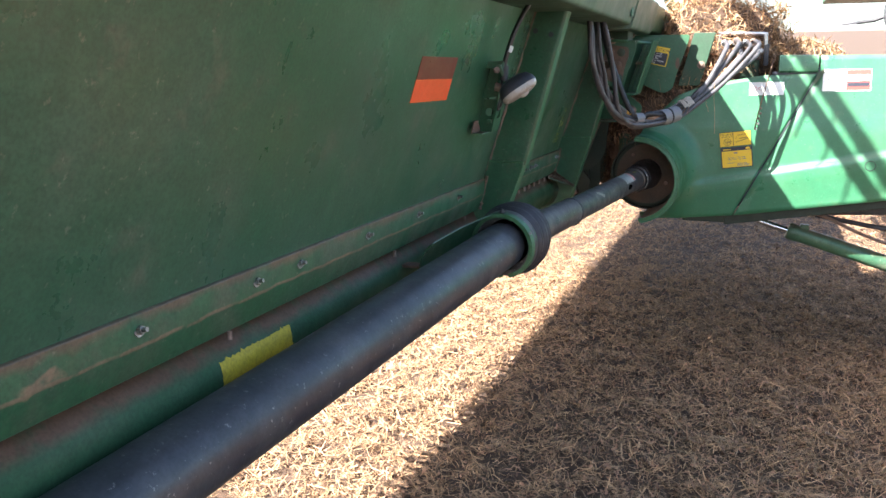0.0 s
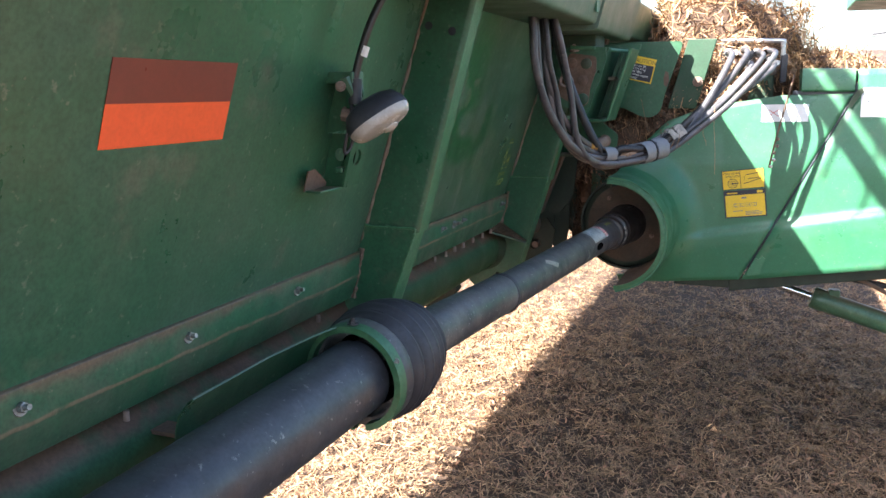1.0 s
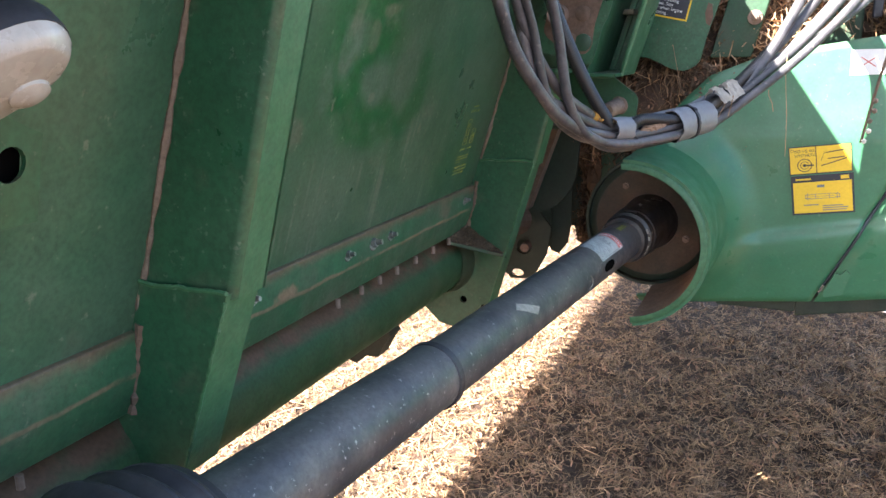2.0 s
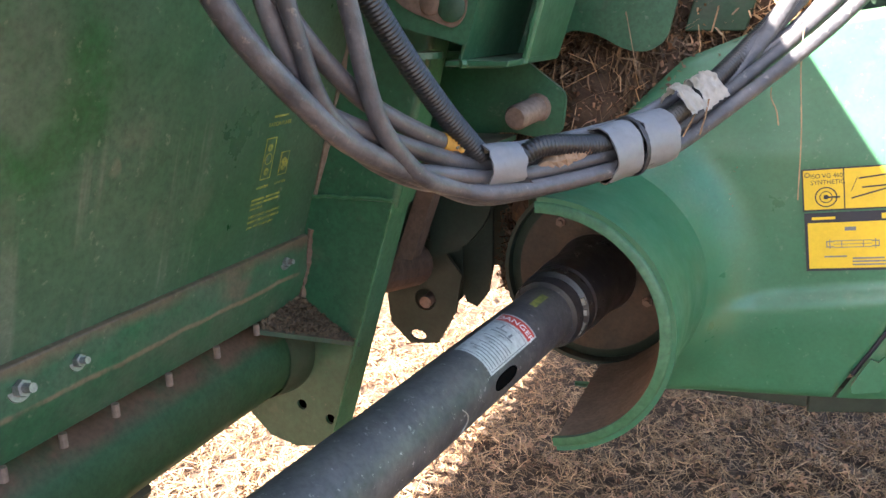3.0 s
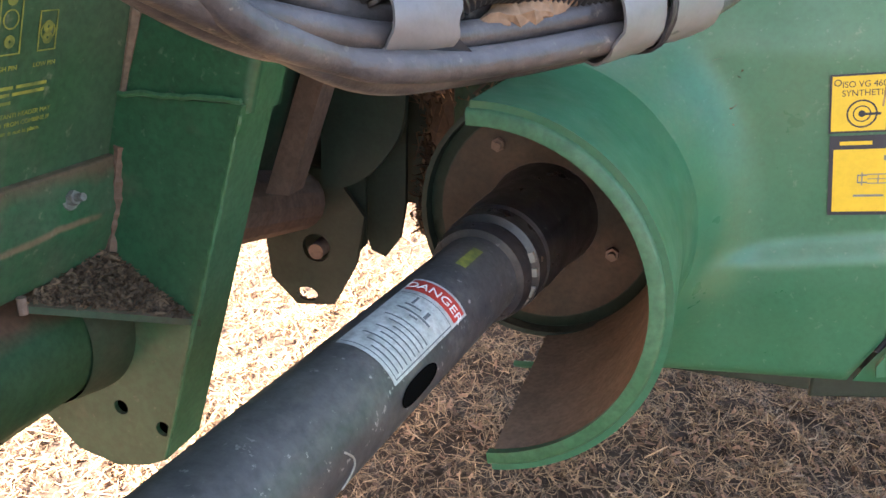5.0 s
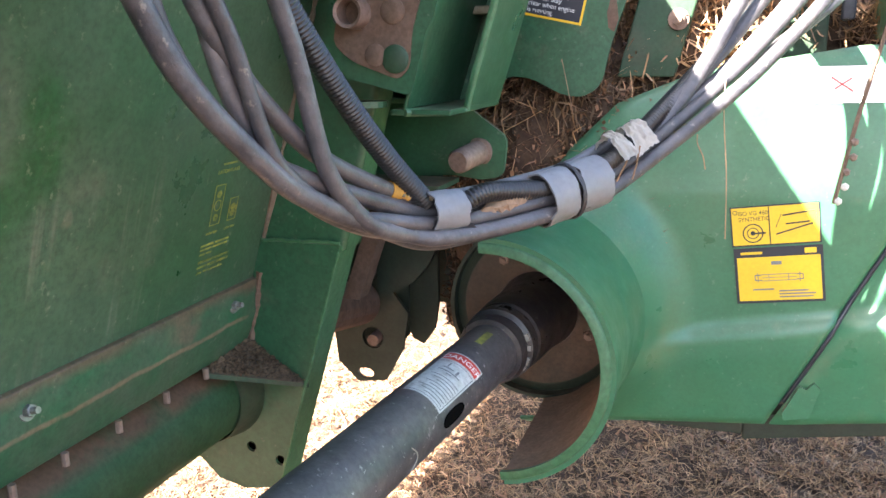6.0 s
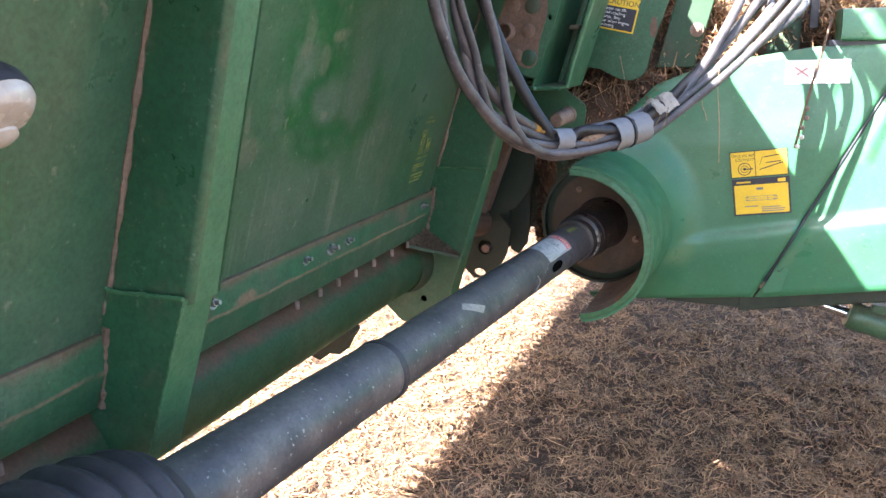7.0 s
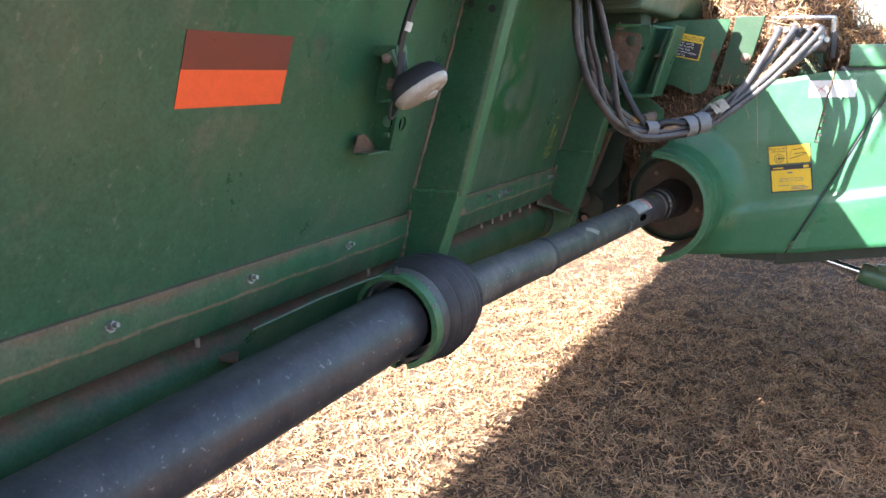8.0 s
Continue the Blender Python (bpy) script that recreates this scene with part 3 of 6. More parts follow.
# patch of yellow spray paint on the tube
bm = bmesh.new()
rows = []
for i in range(41):
    y = 0.866 + 0.24 * i / 40
    row = []
    for j in range(13):
        a = radians(-50 + 76 * j / 12)
        yy = y
        if j == 12:
            a += radians(4 * noise.noise((i * 0.9, 1, 1)) + 5 * noise.noise((i * 2.7, 4, 1)))
        if i in (0, 40):
            yy += 0.008 * noise.noise((j * 0.8, i, 0))
        row.append(bm.verts.new((-0.885 + 0.0758 * math.cos(a), yy, 1.03 + 0.0758 * math.sin(a))))
    rows.append(row)
for a, b in zip(rows, rows[1:]):
    for j in range(12):
        bm.faces.new((a[j], b[j], b[j + 1], a[j + 1]))
part("paint_patch", bm, "spray", header, "patch of yellow spray paint", smooth=True)


def post(y, long_foot, inset=0.0):
    """A folded channel standing on the wall, with a welded foot plate."""
    kz = 1.265
    out = [(panel_x(kz), kz), (panel_x(1.80), 1.80), (-0.510 - inset, 1.80), (-0.652 - inset, kz)]
    r = 0.011
    arc = [(r - r * math.sin(a), r - r * math.cos(a)) for a in [math.pi / 2 * k / 6 for k in range(7)]]

    def shell(section):
        """A folded sheet between the foot and the top; section: (from the wall or from the rear face, along y)."""
        bm = bmesh.new()
        rows = []
        for z in (kz, 1.80):
            ox = -0.652 - inset + 0.142 * (z - kz) / (1.80 - kz)
            rows.append([bm.verts.new((panel_x(z) if d is None else ox - d, y + e, z)) for d, e in section])
        for k in range(len(section) - 1):
            bm.faces.new((rows[0][k], rows[0][k + 1], rows[1][k + 1], rows[1][k]))
        bmesh.ops.recalc_face_normals(bm, faces=bm.faces[:])
        if sum(f.normal.x - f.normal.y for f in bm.faces) < 0:
            bmesh.ops.reverse_faces(bm, faces=bm.faces[:])
        bmesh.ops.solidify(bm, geom=bm.faces[:], thickness=0.005)
        return bm

    p = smooth_by_angle(part("post", shell([(None, 0.0), (r + 0.04, 0.0)] + [(d, e) for d, e in reversed([(b, a) for a, b in arc])]), "plate_green", header, "folded green steel post"), 60)
    # lighter green here paints in both dust and the sky light on this face
    smooth_by_angle(part("post_flange", shell([(0.0, r), (0.0, 0.036), (0.0, 0.062)]), "edge", p, "post flange in lighter green for dust and sky light"), 60)
    part("post_back", prism(out, y + 0.0565, y + 0.0615), "plate_green", p)
    # foot
    ex = -0.654 - inset
    if long_foot:
        foot = [(-0.800, kz + 0.01), (ex, kz + 0.01), (-0.775, 0.875), (-0.80, 0.862), (-0.842, 0.853), (-0.893, 0.864), (-0.936, 0.905), (-0.96, 0.97), (-0.93, 1.09), (-0.81, 1.11)]
        holes = [(-0.828, 0.930, 0.009), (-0.776, 0.913, 0.009)]
    else:
        foot = [(-0.785, kz + 0.01), (ex, kz + 0.01), (-0.735 - inset, 1.04), (-0.80, 1.02), (-0.84, 1.10)]
        holes = []
    # flat black sheet added behind the foot so its bolt holes read dark
    if long_foot:
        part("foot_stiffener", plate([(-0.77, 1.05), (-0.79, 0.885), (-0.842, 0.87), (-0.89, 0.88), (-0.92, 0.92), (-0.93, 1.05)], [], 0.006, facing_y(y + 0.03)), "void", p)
    part("foot_plate", plate(foot, holes, 0.006, facing_y(y - 0.001)), "plate_green", p, "green gusset plate with two bolt holes" if long_foot else "")
    x1, z1 = (-0.775, 0.875) if long_foot else (-0.735 - inset, 1.04)
    fb = [(ex, kz + 0.008), (x1, z1), (x1 - 0.007, z1), (ex - 0.007, kz + 0.008)]
    part("foot_flange", prism(fb, y - 0.0065, y + 0.055), "edge", p)
    # weld beads along the corner and across the joint
    path = [(ex + (x1 - ex) * t + 0.0015 * noise.noise((t * 30, y, 0)) - 0.002, y - 0.0075, kz + (z1 - kz) * t) for t in [j / 60 for j in range(61)]]
    part("weld_bead", sweep(path, [0.0022 + 0.0018 * noise.noise((j * 0.5, y, 5)) for j in range(61)], 6), "edge", p)
    path = [(-0.785 + (ex + 0.785) * t, y - 0.0075, kz + 0.012 + 0.004 * noise.noise((t * 8, y, 1))) for t in [j / 20 for j in range(21)]]
    part("weld_bead", sweep(path, 0.0030, 6), "edge", p)
    # rust along the joint to the wall
    path = [(panel_x(1.22 + 0.57 * t) + 0.002, y - 0.002 + 0.002 * noise.noise((t * 20, y, 3)), 1.22 + 0.57 * t) for t in [j / 60 for j in range(61)]]
    part("rust_seam", sweep(path, [max(0.001, 0.004 + 0.005 * noise.noise((j * 0.45, y, 11))) for j in range(61)], 6), "mud", p, "cracked brown seam")
    path = [(panel_x(1.22) - 0.025 * t + 0.012, y - 0.004, 1.225 - 0.115 * t) for t in [j / 20 for j in range(21)]]
    part("rust_seam", sweep(path, [0.007 + 0.005 * noise.noise((j * 0.5, y, 13)) for j in range(21)], 6), "rust", p)


post(P1, False, 0.011)
post(P2, True)
post(-0.95, False)
# bolt holes near the top of the nearer post
for x, z in ((-0.634, 1.698), (-0.583, 1.686)):
    part("bolt_hole", lathe((x, P1 - 0.0015, z), (x, P1 + 0.1, z), [(0, 0.0), (0, 0.0075), (-0.0008, 0.0085), (-0.0008, 0.0)], 14), "black", header)
# triangular gusset with trash lying on it
GUS = [(-0.818, 3.360, 1.104), (-0.818, 3.488, 1.108), (-0.720, 3.488, 1.050)]
bm = bmesh.new()
lo = [bm.verts.new((x, y, z - 0.007)) for x, y, z in GUS]
hi = [bm.verts.new((x, y, z)) for x, y, z in GUS]
bm.faces.new(lo), bm.faces.new(hi[::-1])
for i in range(3):
    bm.faces.new((lo[i], lo[(i + 1) % 3], hi[(i + 1) % 3], hi[i]))
bmesh.ops.recalc_face_normals(bm, faces=bm.faces[:])
part("gusset", bm, "dark_green", header, "triangular green gusset under brown dirt")
rng = np.random.default_rng(8)
uv = rng.uniform(0, 1, (5200, 2)) ** 1.25
uv = uv[uv.sum(1) < 0.97]
g0, g1, g2 = np.array(GUS[1]), np.array(GUS[0]), np.array(GUS[2])
tr = g0 + uv[:, :1] * (g1 - g0) + uv[:, 1:] * (g2 - g0)
tr[:, 2] += 0.002 + rng.uniform(0, 0.010, len(tr)) * (1 - uv.sum(1))
tagged(new("trash", straw_mesh("trash", tr, "chaff", (0.004, 0.016), (0.0012, 0.0034), 0.35, 4)), "dark chaff heaped on the gusset of the post", "chaff", kind="stuff")

# top beam
BEAM = rounded([(-0.462, 1.757), (-0.428, 1.882), (-0.55, 1.915), (-0.66, 1.90), (-0.66, 1.757)], 0.012, 3)
smooth_by_angle(part("top_beam", prism(BEAM, Y0, 3.24), "beam", header, "grey-green top beam of the header"), 30)
BEAM2 = rounded([(x + 0.004, z - 0.004) for x, z in [(-0.462, 1.745), (-0.425, 1.89), (-0.55, 1.92), (-0.66, 1.90), (-0.66, 1.745)]], 0.014, 3)
smooth_by_angle(part("beam_end", prism(BEAM2, 3.243, 3.86), "beam", header, "capped end of the top beam"), 30)
part("beam_mark", box(-0.4615, -0.457, 3.16, 3.20, 1.785, 1.84, 0.001, Matrix.Translation((0.0125, 0, 0))), "edge", header)

# trough of the header in front of the wall, and its knife
part("header_floor", prism([(-0.90, 1.015), (-0.90, 1.03), (-1.43, 0.76), (-1.56, 0.655), (-1.56, 0.64), (-1.43, 0.745)], Y0, 9.5), "dark_green", header)
for i in range(0, 106):
    y = 1.2 + i * 0.0762
    part("knife_guard", sweep([(-1.555, y, 0.648), (-1.59, y, 0.642), (-1.635, y, 0.640)], [0.014, 0.012, 0.004], 6), "dull_steel", header)

# far wing of the header past the feeder house
FAR = [(panel_x(1.10), 1.10), (panel_x(1.80), 1.80), (panel_x(1.80) - 0.012, 1.80), (panel_x(1.10) - 0.012, 1.10)]
part("back_panel", prism(FAR, 5.5, 9.5), "green", header)
part("torque_tube", lathe((-0.885, 3.50, 1.03), (-0.885, 10, 1.03), [(2.0, 0), (2.0, 0.078), (6.0, 0.078), (6.0, 0)], 24), "green", header)
part("top_beam", prism(BEAM, 3.865, 9.5), "green", header)

# lock lugs that hang under the tube
def lug(at_y, x, shrink=1.0):
    o = [(x - 0.09, 0.90), (x - 0.045, 0.858), (x + 0.02, 0.866), (x + 0.06, 0.94), (x + 0.075, 1.02), (x + 0.02, 1.09), (x - 0.06, 1.09), (x - 0.1, 1.0)]
    p = part("lock_lug", plate(o, [(x - 0.008, 0.960, 0.024), (x - 0.027, 0.878, 0.019, 0.012)], 0.010, facing_y(at_y)), "near_black", header, "dark green lug with a bolt and a slot")
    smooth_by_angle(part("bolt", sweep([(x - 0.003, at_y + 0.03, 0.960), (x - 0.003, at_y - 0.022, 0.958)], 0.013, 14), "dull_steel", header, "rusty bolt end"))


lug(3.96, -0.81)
# dark plate added to block the lit ground seen through the lug's upper hole
part("lug_backing", plate([(-0.86, 0.925), (-0.79, 0.915), (-0.75, 0.96), (-0.75, 1.08), (-0.88, 1.08)], [], 0.008, facing_y(4.00)), "near_black", header)
# scalloped bracket lower down behind the tube
o = [(-0.93, 1.0), (-0.86, 0.99), (-0.845, 0.955), (-0.862, 0.93), (-0.875, 0.905), (-0.90, 0.905), (-0.925, 0.885), (-0.955, 0.895), (-0.98, 0.93), (-0.98, 1.0)]
part("hanger", plate([(u, v) for u, v in o], [], 0.05, facing_y(3.16)), "near_black", header, "dark cast hanger under the tube")
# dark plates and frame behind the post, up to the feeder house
part("frame_plate", plate([(-0.76, 0.935), (-0.735, 0.925), (-0.71, 0.96), (-0.70, 1.02), (-0.70, 1.3), (-0.80, 1.3), (-0.80, 1.05)], [], 0.012, facing_y(4.05)), "near_black", header)
part("frame_plate", plate([(-0.69, 0.955), (-0.655, 0.945), (-0.62, 0.985), (-0.60, 1.05), (-0.60, 1.32), (-0.70, 1.32), (-0.70, 1.0)], [], 0.012, facing_y(4.10)), "near_black", header)
part("frame_plate", plate(rounded([(-0.79, 1.06), (-0.715, 1.09), (-0.66, 1.16), (-0.645, 1.36), (-0.78, 1.36)], 0.04, 4), [], 0.014, facing_y(3.93)), "near_black", header)
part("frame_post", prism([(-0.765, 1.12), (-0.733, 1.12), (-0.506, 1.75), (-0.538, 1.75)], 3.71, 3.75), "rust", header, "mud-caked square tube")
# two near-black walls added to fill the dark area between post and gearbox
part("frame_wall", box(-0.92, -0.50, 4.14, 4.17, 0.99, 1.75, 0.004), "near_black", header)
part("centre_wall", prism([(-0.905, 0.985), (-0.69, 1.78), (-0.71, 1.79), (-0.925, 0.985)], 3.52, 5.56), "near_black", header)
part("frame_arm", sweep([(-0.84, 3.54, 1.13), (-0.83, 3.72, 1.09), (-0.83, 3.92, 1.045)], [0.05, 0.05, 0.045], 16), "rust", header, "brown dirt-caked tube")
fix(header)


# ---- unseen reel added above the header; its bars cast shadow bands on the cover ----
reel = thing("shadow_reel", "unseen green reel added above the header to cast shadow bands", "reel", (-0.60, -2.9, 1.90))
RX, RZ, RR = -1.286, 2.85, 0.60
smooth_by_angle(part("centre_tube", lathe((RX, -2.95, RZ), (RX, 9, RZ), [(0, 0), (0, 0.075), (9.95, 0.075), (9.95, 0)], 24), "plate_green", reel), 40)
for k in range(5):
    a = radians(-8 + 72 * k)
    bx, bz = RX + RR * math.cos(a), RZ + RR * math.sin(a)
    bat = smooth_by_angle(part("bat", lathe((bx, -2.9, bz), (bx, 9, bz), [(0, 0), (0, 0.034), (9.85, 0.034), (9.85, 0)], 12), "plate_green", reel, "tine bar"), 40)
    for y in (-2.7, 1.15, 4.1, 6.8):
        part("spider_arm", sweep([(RX + 0.06 * math.cos(a), y, RZ + 0.06 * math.sin(a)), (bx, y, bz)], 0.026, 6), "plate_green", reel)
    for i in range(60):
        y = -2.8 + 0.16 * i
        part("tine", sweep([(bx, y, bz), (bx + 0.02, y, bz - 0.10), (bx - 0.01, y, bz - 0.21)], [0.007, 0.006, 0.004], 4), "rubber", bat)
for y in (-2.92, 6.96):
    part("support_arm", sweep([(-0.55, y, 1.88), (-0.75, y, 2.25), (RX, y, RZ)], 0.05, 8), "plate_green", reel)
fix(reel)

# ---- decals on the header wall ----
def decal(name, label, rects, y, z, category="sticker", tilt=0.0):
    """rects: (name, material, u0, u1, v0, v1, lift) on the leaning wall."""
    t = thing(name, label, category, (panel_x(z), y, z))
    f = lean_frame(z, y)
    for nm, material, u0, u1, v0, v1, lift in rects:
        part(nm, box(u0, u1, v0, v1, lift, lift + 0.0008, 0.0, f @ pose(0, 0, 0, 0, 0, tilt)), material, t)
    return fix(t)


decal("reflector_sticker", "two-part reflector sticker, dark red above bright orange", [
    ("red_strip", "red", 0, 0.246, 0.057, 0.113, 0.0006), ("orange_strip", "orange", 0, 0.246, 0, 0.057, 0.0006)], 1.520, 1.499)

# faded gold printing beside the second post
note = thing("printed_notice", "faded gold printed latch notice on green steel", "notice", (panel_x(1.3), 3.25, 1.3))
f = lean_frame(1.262, 3.322, 0.0008) @ Matrix.Diagonal((0.95, 0.90, 1.0, 1.0))
S = 0.0062


def words(text, u, v, size=S):
    text_mesh(text, size, f @ Matrix.Translation((u, v, 0.0004)), "gold", note)


def print_bar(u, w, v):
    part("print_line", box(u, u + w, v + 0.0006, v + 0.0036, 0, 0.0004, 0, f), "gold", note)


words("IMPORTANT! HEADER MAY", 0.0, 0.017)
print_bar(0.0, 0.021, 0.0085)
words("FROM COMBINE IF", 0.024, 0.0085)
words("plate", 0.0, 0.0)
print_bar(0.017, 0.009, 0.0)
words("is not in place.", 0.029, 0.0)
for u, w, v in ((0.0, 0.030, 0.0436), (0.034, 0.034, 0.0436), (0.0, 0.027, 0.037), (0.030, 0.036, 0.037), (0.0, 0.013, 0.0295), (0.016, 0.013, 0.0295)):
    print_bar(u, w, v)
words("HIGH PIN", 0.006, 0.062)
words("LOW PIN", 0.050, 0.062)
for u, top, w in ((0.010, 0.139, 0.024), (0.053, 0.112, 0.021)):
    lo = 0.076
    part("print_frame", join([box(u, u + w, lo, lo + 0.0012, 0, 0.0004, 0, f), box(u, u + w, top, top + 0.0012, 0, 0.0004, 0, f), box(u, u + 0.0012, lo, top, 0, 0.0004, 0, f), box(u + w - 0.0012, u + w, lo, top, 0, 0.0004, 0, f)]), "gold", note)
    for k, v in enumerate((lo + 0.012, (lo + top) / 2, top - 0.014)):
        r = (0.0052, 0.0080, 0.0052)[k]
        part("print_ring", lathe(f @ Vector((u + w / 2, v, 0)), f @ Vector((u + w / 2, v, 1)), [(0, r), (0.0004, r), (0.0004, r * (0.25 if k != 1 else 0.86)), (0, r * (0.25 if k != 1 else 0.86))], 18), "gold", note)
words("LATCH PLATE", 0.008, 0.158, 0.0085)
print_bar(0.018, 0.034, 0.170)
fix(note)

# ---- work lamp on its bracket ----
lamp = thing("work_lamp", "oval black work lamp with cloudy cream lens on a green bracket", "lamp", (-0.66, 2.02, 1.5))
AX = Vector((0.30, -0.20, -0.85))
LC = Vector((-0.600, 2.050, 1.522))
um = Vector((0.60, 0.42, 0.45)).normalized()
AX = (AX - um * AX.dot(um)).normalized()
vm = AX.cross(um)
LM = Matrix(((um.x, vm.x, AX.x, LC.x), (um.y, vm.y, AX.y, LC.y), (um.z, vm.z, AX.z, LC.z), (0, 0, 0, 1)))


def oval(profile, ru, rv, n=36):
    bm = bmesh.new()
    rows = []
    for h, s in profile:
        rows.append([bm.verts.new(LM @ Vector((ru * max(s, 0.001) * math.copysign(abs(math.cos(k * math.tau / n)) ** 0.85, math.cos(k * math.tau / n)), rv * max(s, 0.001) * math.copysign(abs(math.sin(k * math.tau / n)) ** 0.85, math.sin(k * math.tau / n)), h))) for k in range(n)])
    for a, b in zip(rows, rows[1:]):
        for k in range(n):
            bm.faces.new((a[k], a[(k + 1) % n], b[(k + 1) % n], b[k]))
    bmesh.ops.recalc_face_normals(bm, faces=bm.faces[:])
    bm.transform(LM @ Matrix.Scale(0.72, 4) @ LM.inverted())
    return bm


housing = smooth_by_angle(part("housing", oval([(-0.048, 0.0), (-0.047, 0.55), (-0.036, 0.82), (-0.015, 0.97), (0.0, 1.0), (0.006, 1.0), (0.006, 0.0)], 0.082, 0.052), "rubber", lamp, "black lamp housing"), 50)
smooth_by_angle(part("lens", oval([(0.006, 0.985), (0.014, 0.97), (0.022, 0.90), (0.026, 0.84), (0.027, 0.80), (0.029, 0.4), (0.030, 0.0)], 0.082, 0.052), "lens", housing, "cloudy cream lens"), 50)
smooth_by_angle(part("lens_boss", lathe(LM @ Vector((0.012, -0.018, 0.014)), LM @ Vector((0.012, -0.018, 1)), [(0, 0.016), (0.009, 0.014), (0.012, 0.008), (0.013, 0)], 20), "lens", housing), 50)
LBM = Matrix(((0.0, 0.25, 1, -1.05), (1, 0, 0, 0.050), (0, 1, 0, -0.010), (0, 0, 0, 1)))
part("bracket", plate([(1.985, 1.605), (2.052, 1.605), (2.062, 1.500), (2.108, 1.478), (2.108, 1.404), (2.046, 1.403), (2.046, 1.47), (2.010, 1.54), (1.990, 1.575)], [(2.078, 1.456, 0.015)], 0.005, LBM), "plate_green", lamp, "green lamp bracket")
# black sheet added behind the bracket's hole to darken it
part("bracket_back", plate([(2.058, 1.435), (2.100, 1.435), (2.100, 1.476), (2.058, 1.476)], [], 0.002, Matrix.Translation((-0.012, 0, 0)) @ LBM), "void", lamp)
part("bracket_foot", plate([(1.970, 1.402), (2.046, 1.404), (2.046, 1.412), (1.995, 1.440), (1.972, 1.438)], [], 0.003, Matrix.Translation((-0.035, 0, 0)) @ LBM), "rust", lamp, "rusty bracket foot")
part("bracket_lip", box(-0.728, -0.698, 2.018, 2.096, 1.390, 1.394, 0.001), "green", lamp)
part("bracket_arm", box(-0.700, -0.640, 2.036, 2.078, 1.580, 1.600, 0.002), "green", lamp)
part("bracket_arm", box(-0.708, -0.693, 2.090, 2.158, 1.42, 1.43, 0.002), "green", lamp)
part("swivel", sweep([(-0.672, 2.060, 1.528), (-0.630, 2.066, 1.520)], 0.013, 12), "dull_steel", lamp)
part("bolt", bolt((-0.658, 2.026, 1.575), (0.3, -1, 0.2), 0.006, 0.008), "dull_steel", lamp)
smooth_by_angle(part("cable", sweep(spline([(-0.642, 2.05, 1.545), (-0.642, 2.05, 1.59), (-0.617, 2.062, 1.68), (-0.582, 2.088, 1.76), (-0.56, 2.1, 1.80)], 8), 0.0075, 10), "conduit", lamp, "black corrugated lamp cable"), 60)
smooth_by_angle(part("cable_tag", sweep([(-0.6305, 2.0555, 1.626), (-0.6255, 2.058, 1.643)], 0.0088, 12), "white", lamp, "white cable tag"), 60)
smooth_by_angle(part("grommet", sweep([(-0.643, 2.050, 1.545), (-0.641, 2.050, 1.588)], 0.012, 12), "rubber", lamp), 60)
smooth_by_angle(part("wire_loop", sweep(spline([(-0.648, 2.045, 1.545), (-0.640, 2.030, 1.52), (-0.648, 2.022, 1.485), (-0.655, 2.030, 1.462), (-0.652, 2.046, 1.470), (-0.645, 2.050, 1.497), (-0.640, 2.048, 1.512)], 6), 0.0032, 8), "rubber", lamp, "black lamp wire"), 60)
part("bracket_web", plate([(-0.745, 1.392), (-0.694, 1.392), (-0.672, 1.490), (-0.722, 1.490)], [(-0.705, 1.452, 0.012)], 0.004, facing_y(2.112)), "plate_green", lamp, "green bracket plate with a hole")
part("bracket_web", plate([(-0.695, 1.598), (-0.645, 1.603), (-0.640, 1.560), (-0.668, 1.500), (-0.715, 1.492)], [], 0.004, facing_y(2.080)), "plate_green", lamp)
part("tilt_arm", sweep([(-0.655, 2.035, 1.590), (-0.640, 2.052, 1.545), (-0.626, 2.062, 1.505)], [0.010, 0.008, 0.010], 8), "plate_green", lamp)
fix(lamp)

# ---- drive shaft with its shields ----
shaft = thing("drive_shaft", "black plastic shielded drive shaft running along the header", "drive shaft", (-0.6, 1.0, 1.0))
A1 = Vector((-0.622, 2.05, 1.072))
AD = Vector((0.086, 1.0, 0.065)).normalized()
A0 = A1 - AD * 2.35
B0, B1 = Vector((-0.6506, 2.02, 1.0507)), Vector((-0.4672, 3.75, 1.0683))
BD = (B1 - B0).normalized()
smooth_by_angle(part("outer_shield", lathe(A0, A1, [(0, 0), (0, 0.0675)] + [(2.3 * i / 8, 0.0675) for i in range(1, 9)] + [(2.3, 0)], 48), "shield_dark", shaft, "thick dusty black tube"), 40)
# bellows boot
prof = [(0.0, 0.088), (0.012, 0.091)]
for i in range(5):
    s = 0.03 + 0.034 * i
    R = (0.106, 0.111, 0.109, 0.102, 0.092)[i]
    prof += [(s - 0.014, R - 0.009), (s - 0.008, R - 0.003), (s - 0.002, R - 0.002), (s, R + 0.001), (s + 0.004, R + 0.001), (s + 0.006, R - 0.002), (s + 0.013, R - 0.006), (s + 0.017, R - 0.010)]
prof += [(0.190, 0.082), (0.205, 0.066), (0.215, 0.054), (0.215, 0.046)]
smooth_by_angle(part("bellows_boot", lathe(A1 - AD * 0.025, A1 + AD * 0.5 + Vector((-0.03, 0, -0.03)), prof, 48), "rubber", shaft, "ribbed black rubber boot"), 50)
smooth_by_angle(part("boot_collar", lathe(A1 - AD * 0.045, A1 + AD, [(0, 0.080), (0, 0.095), (0.004, 0.097), (0.028, 0.099), (0.034, 0.095), (0.034, 0.07)], 48), "shield", shaft, "grey rubber collar of the boot"), 50)
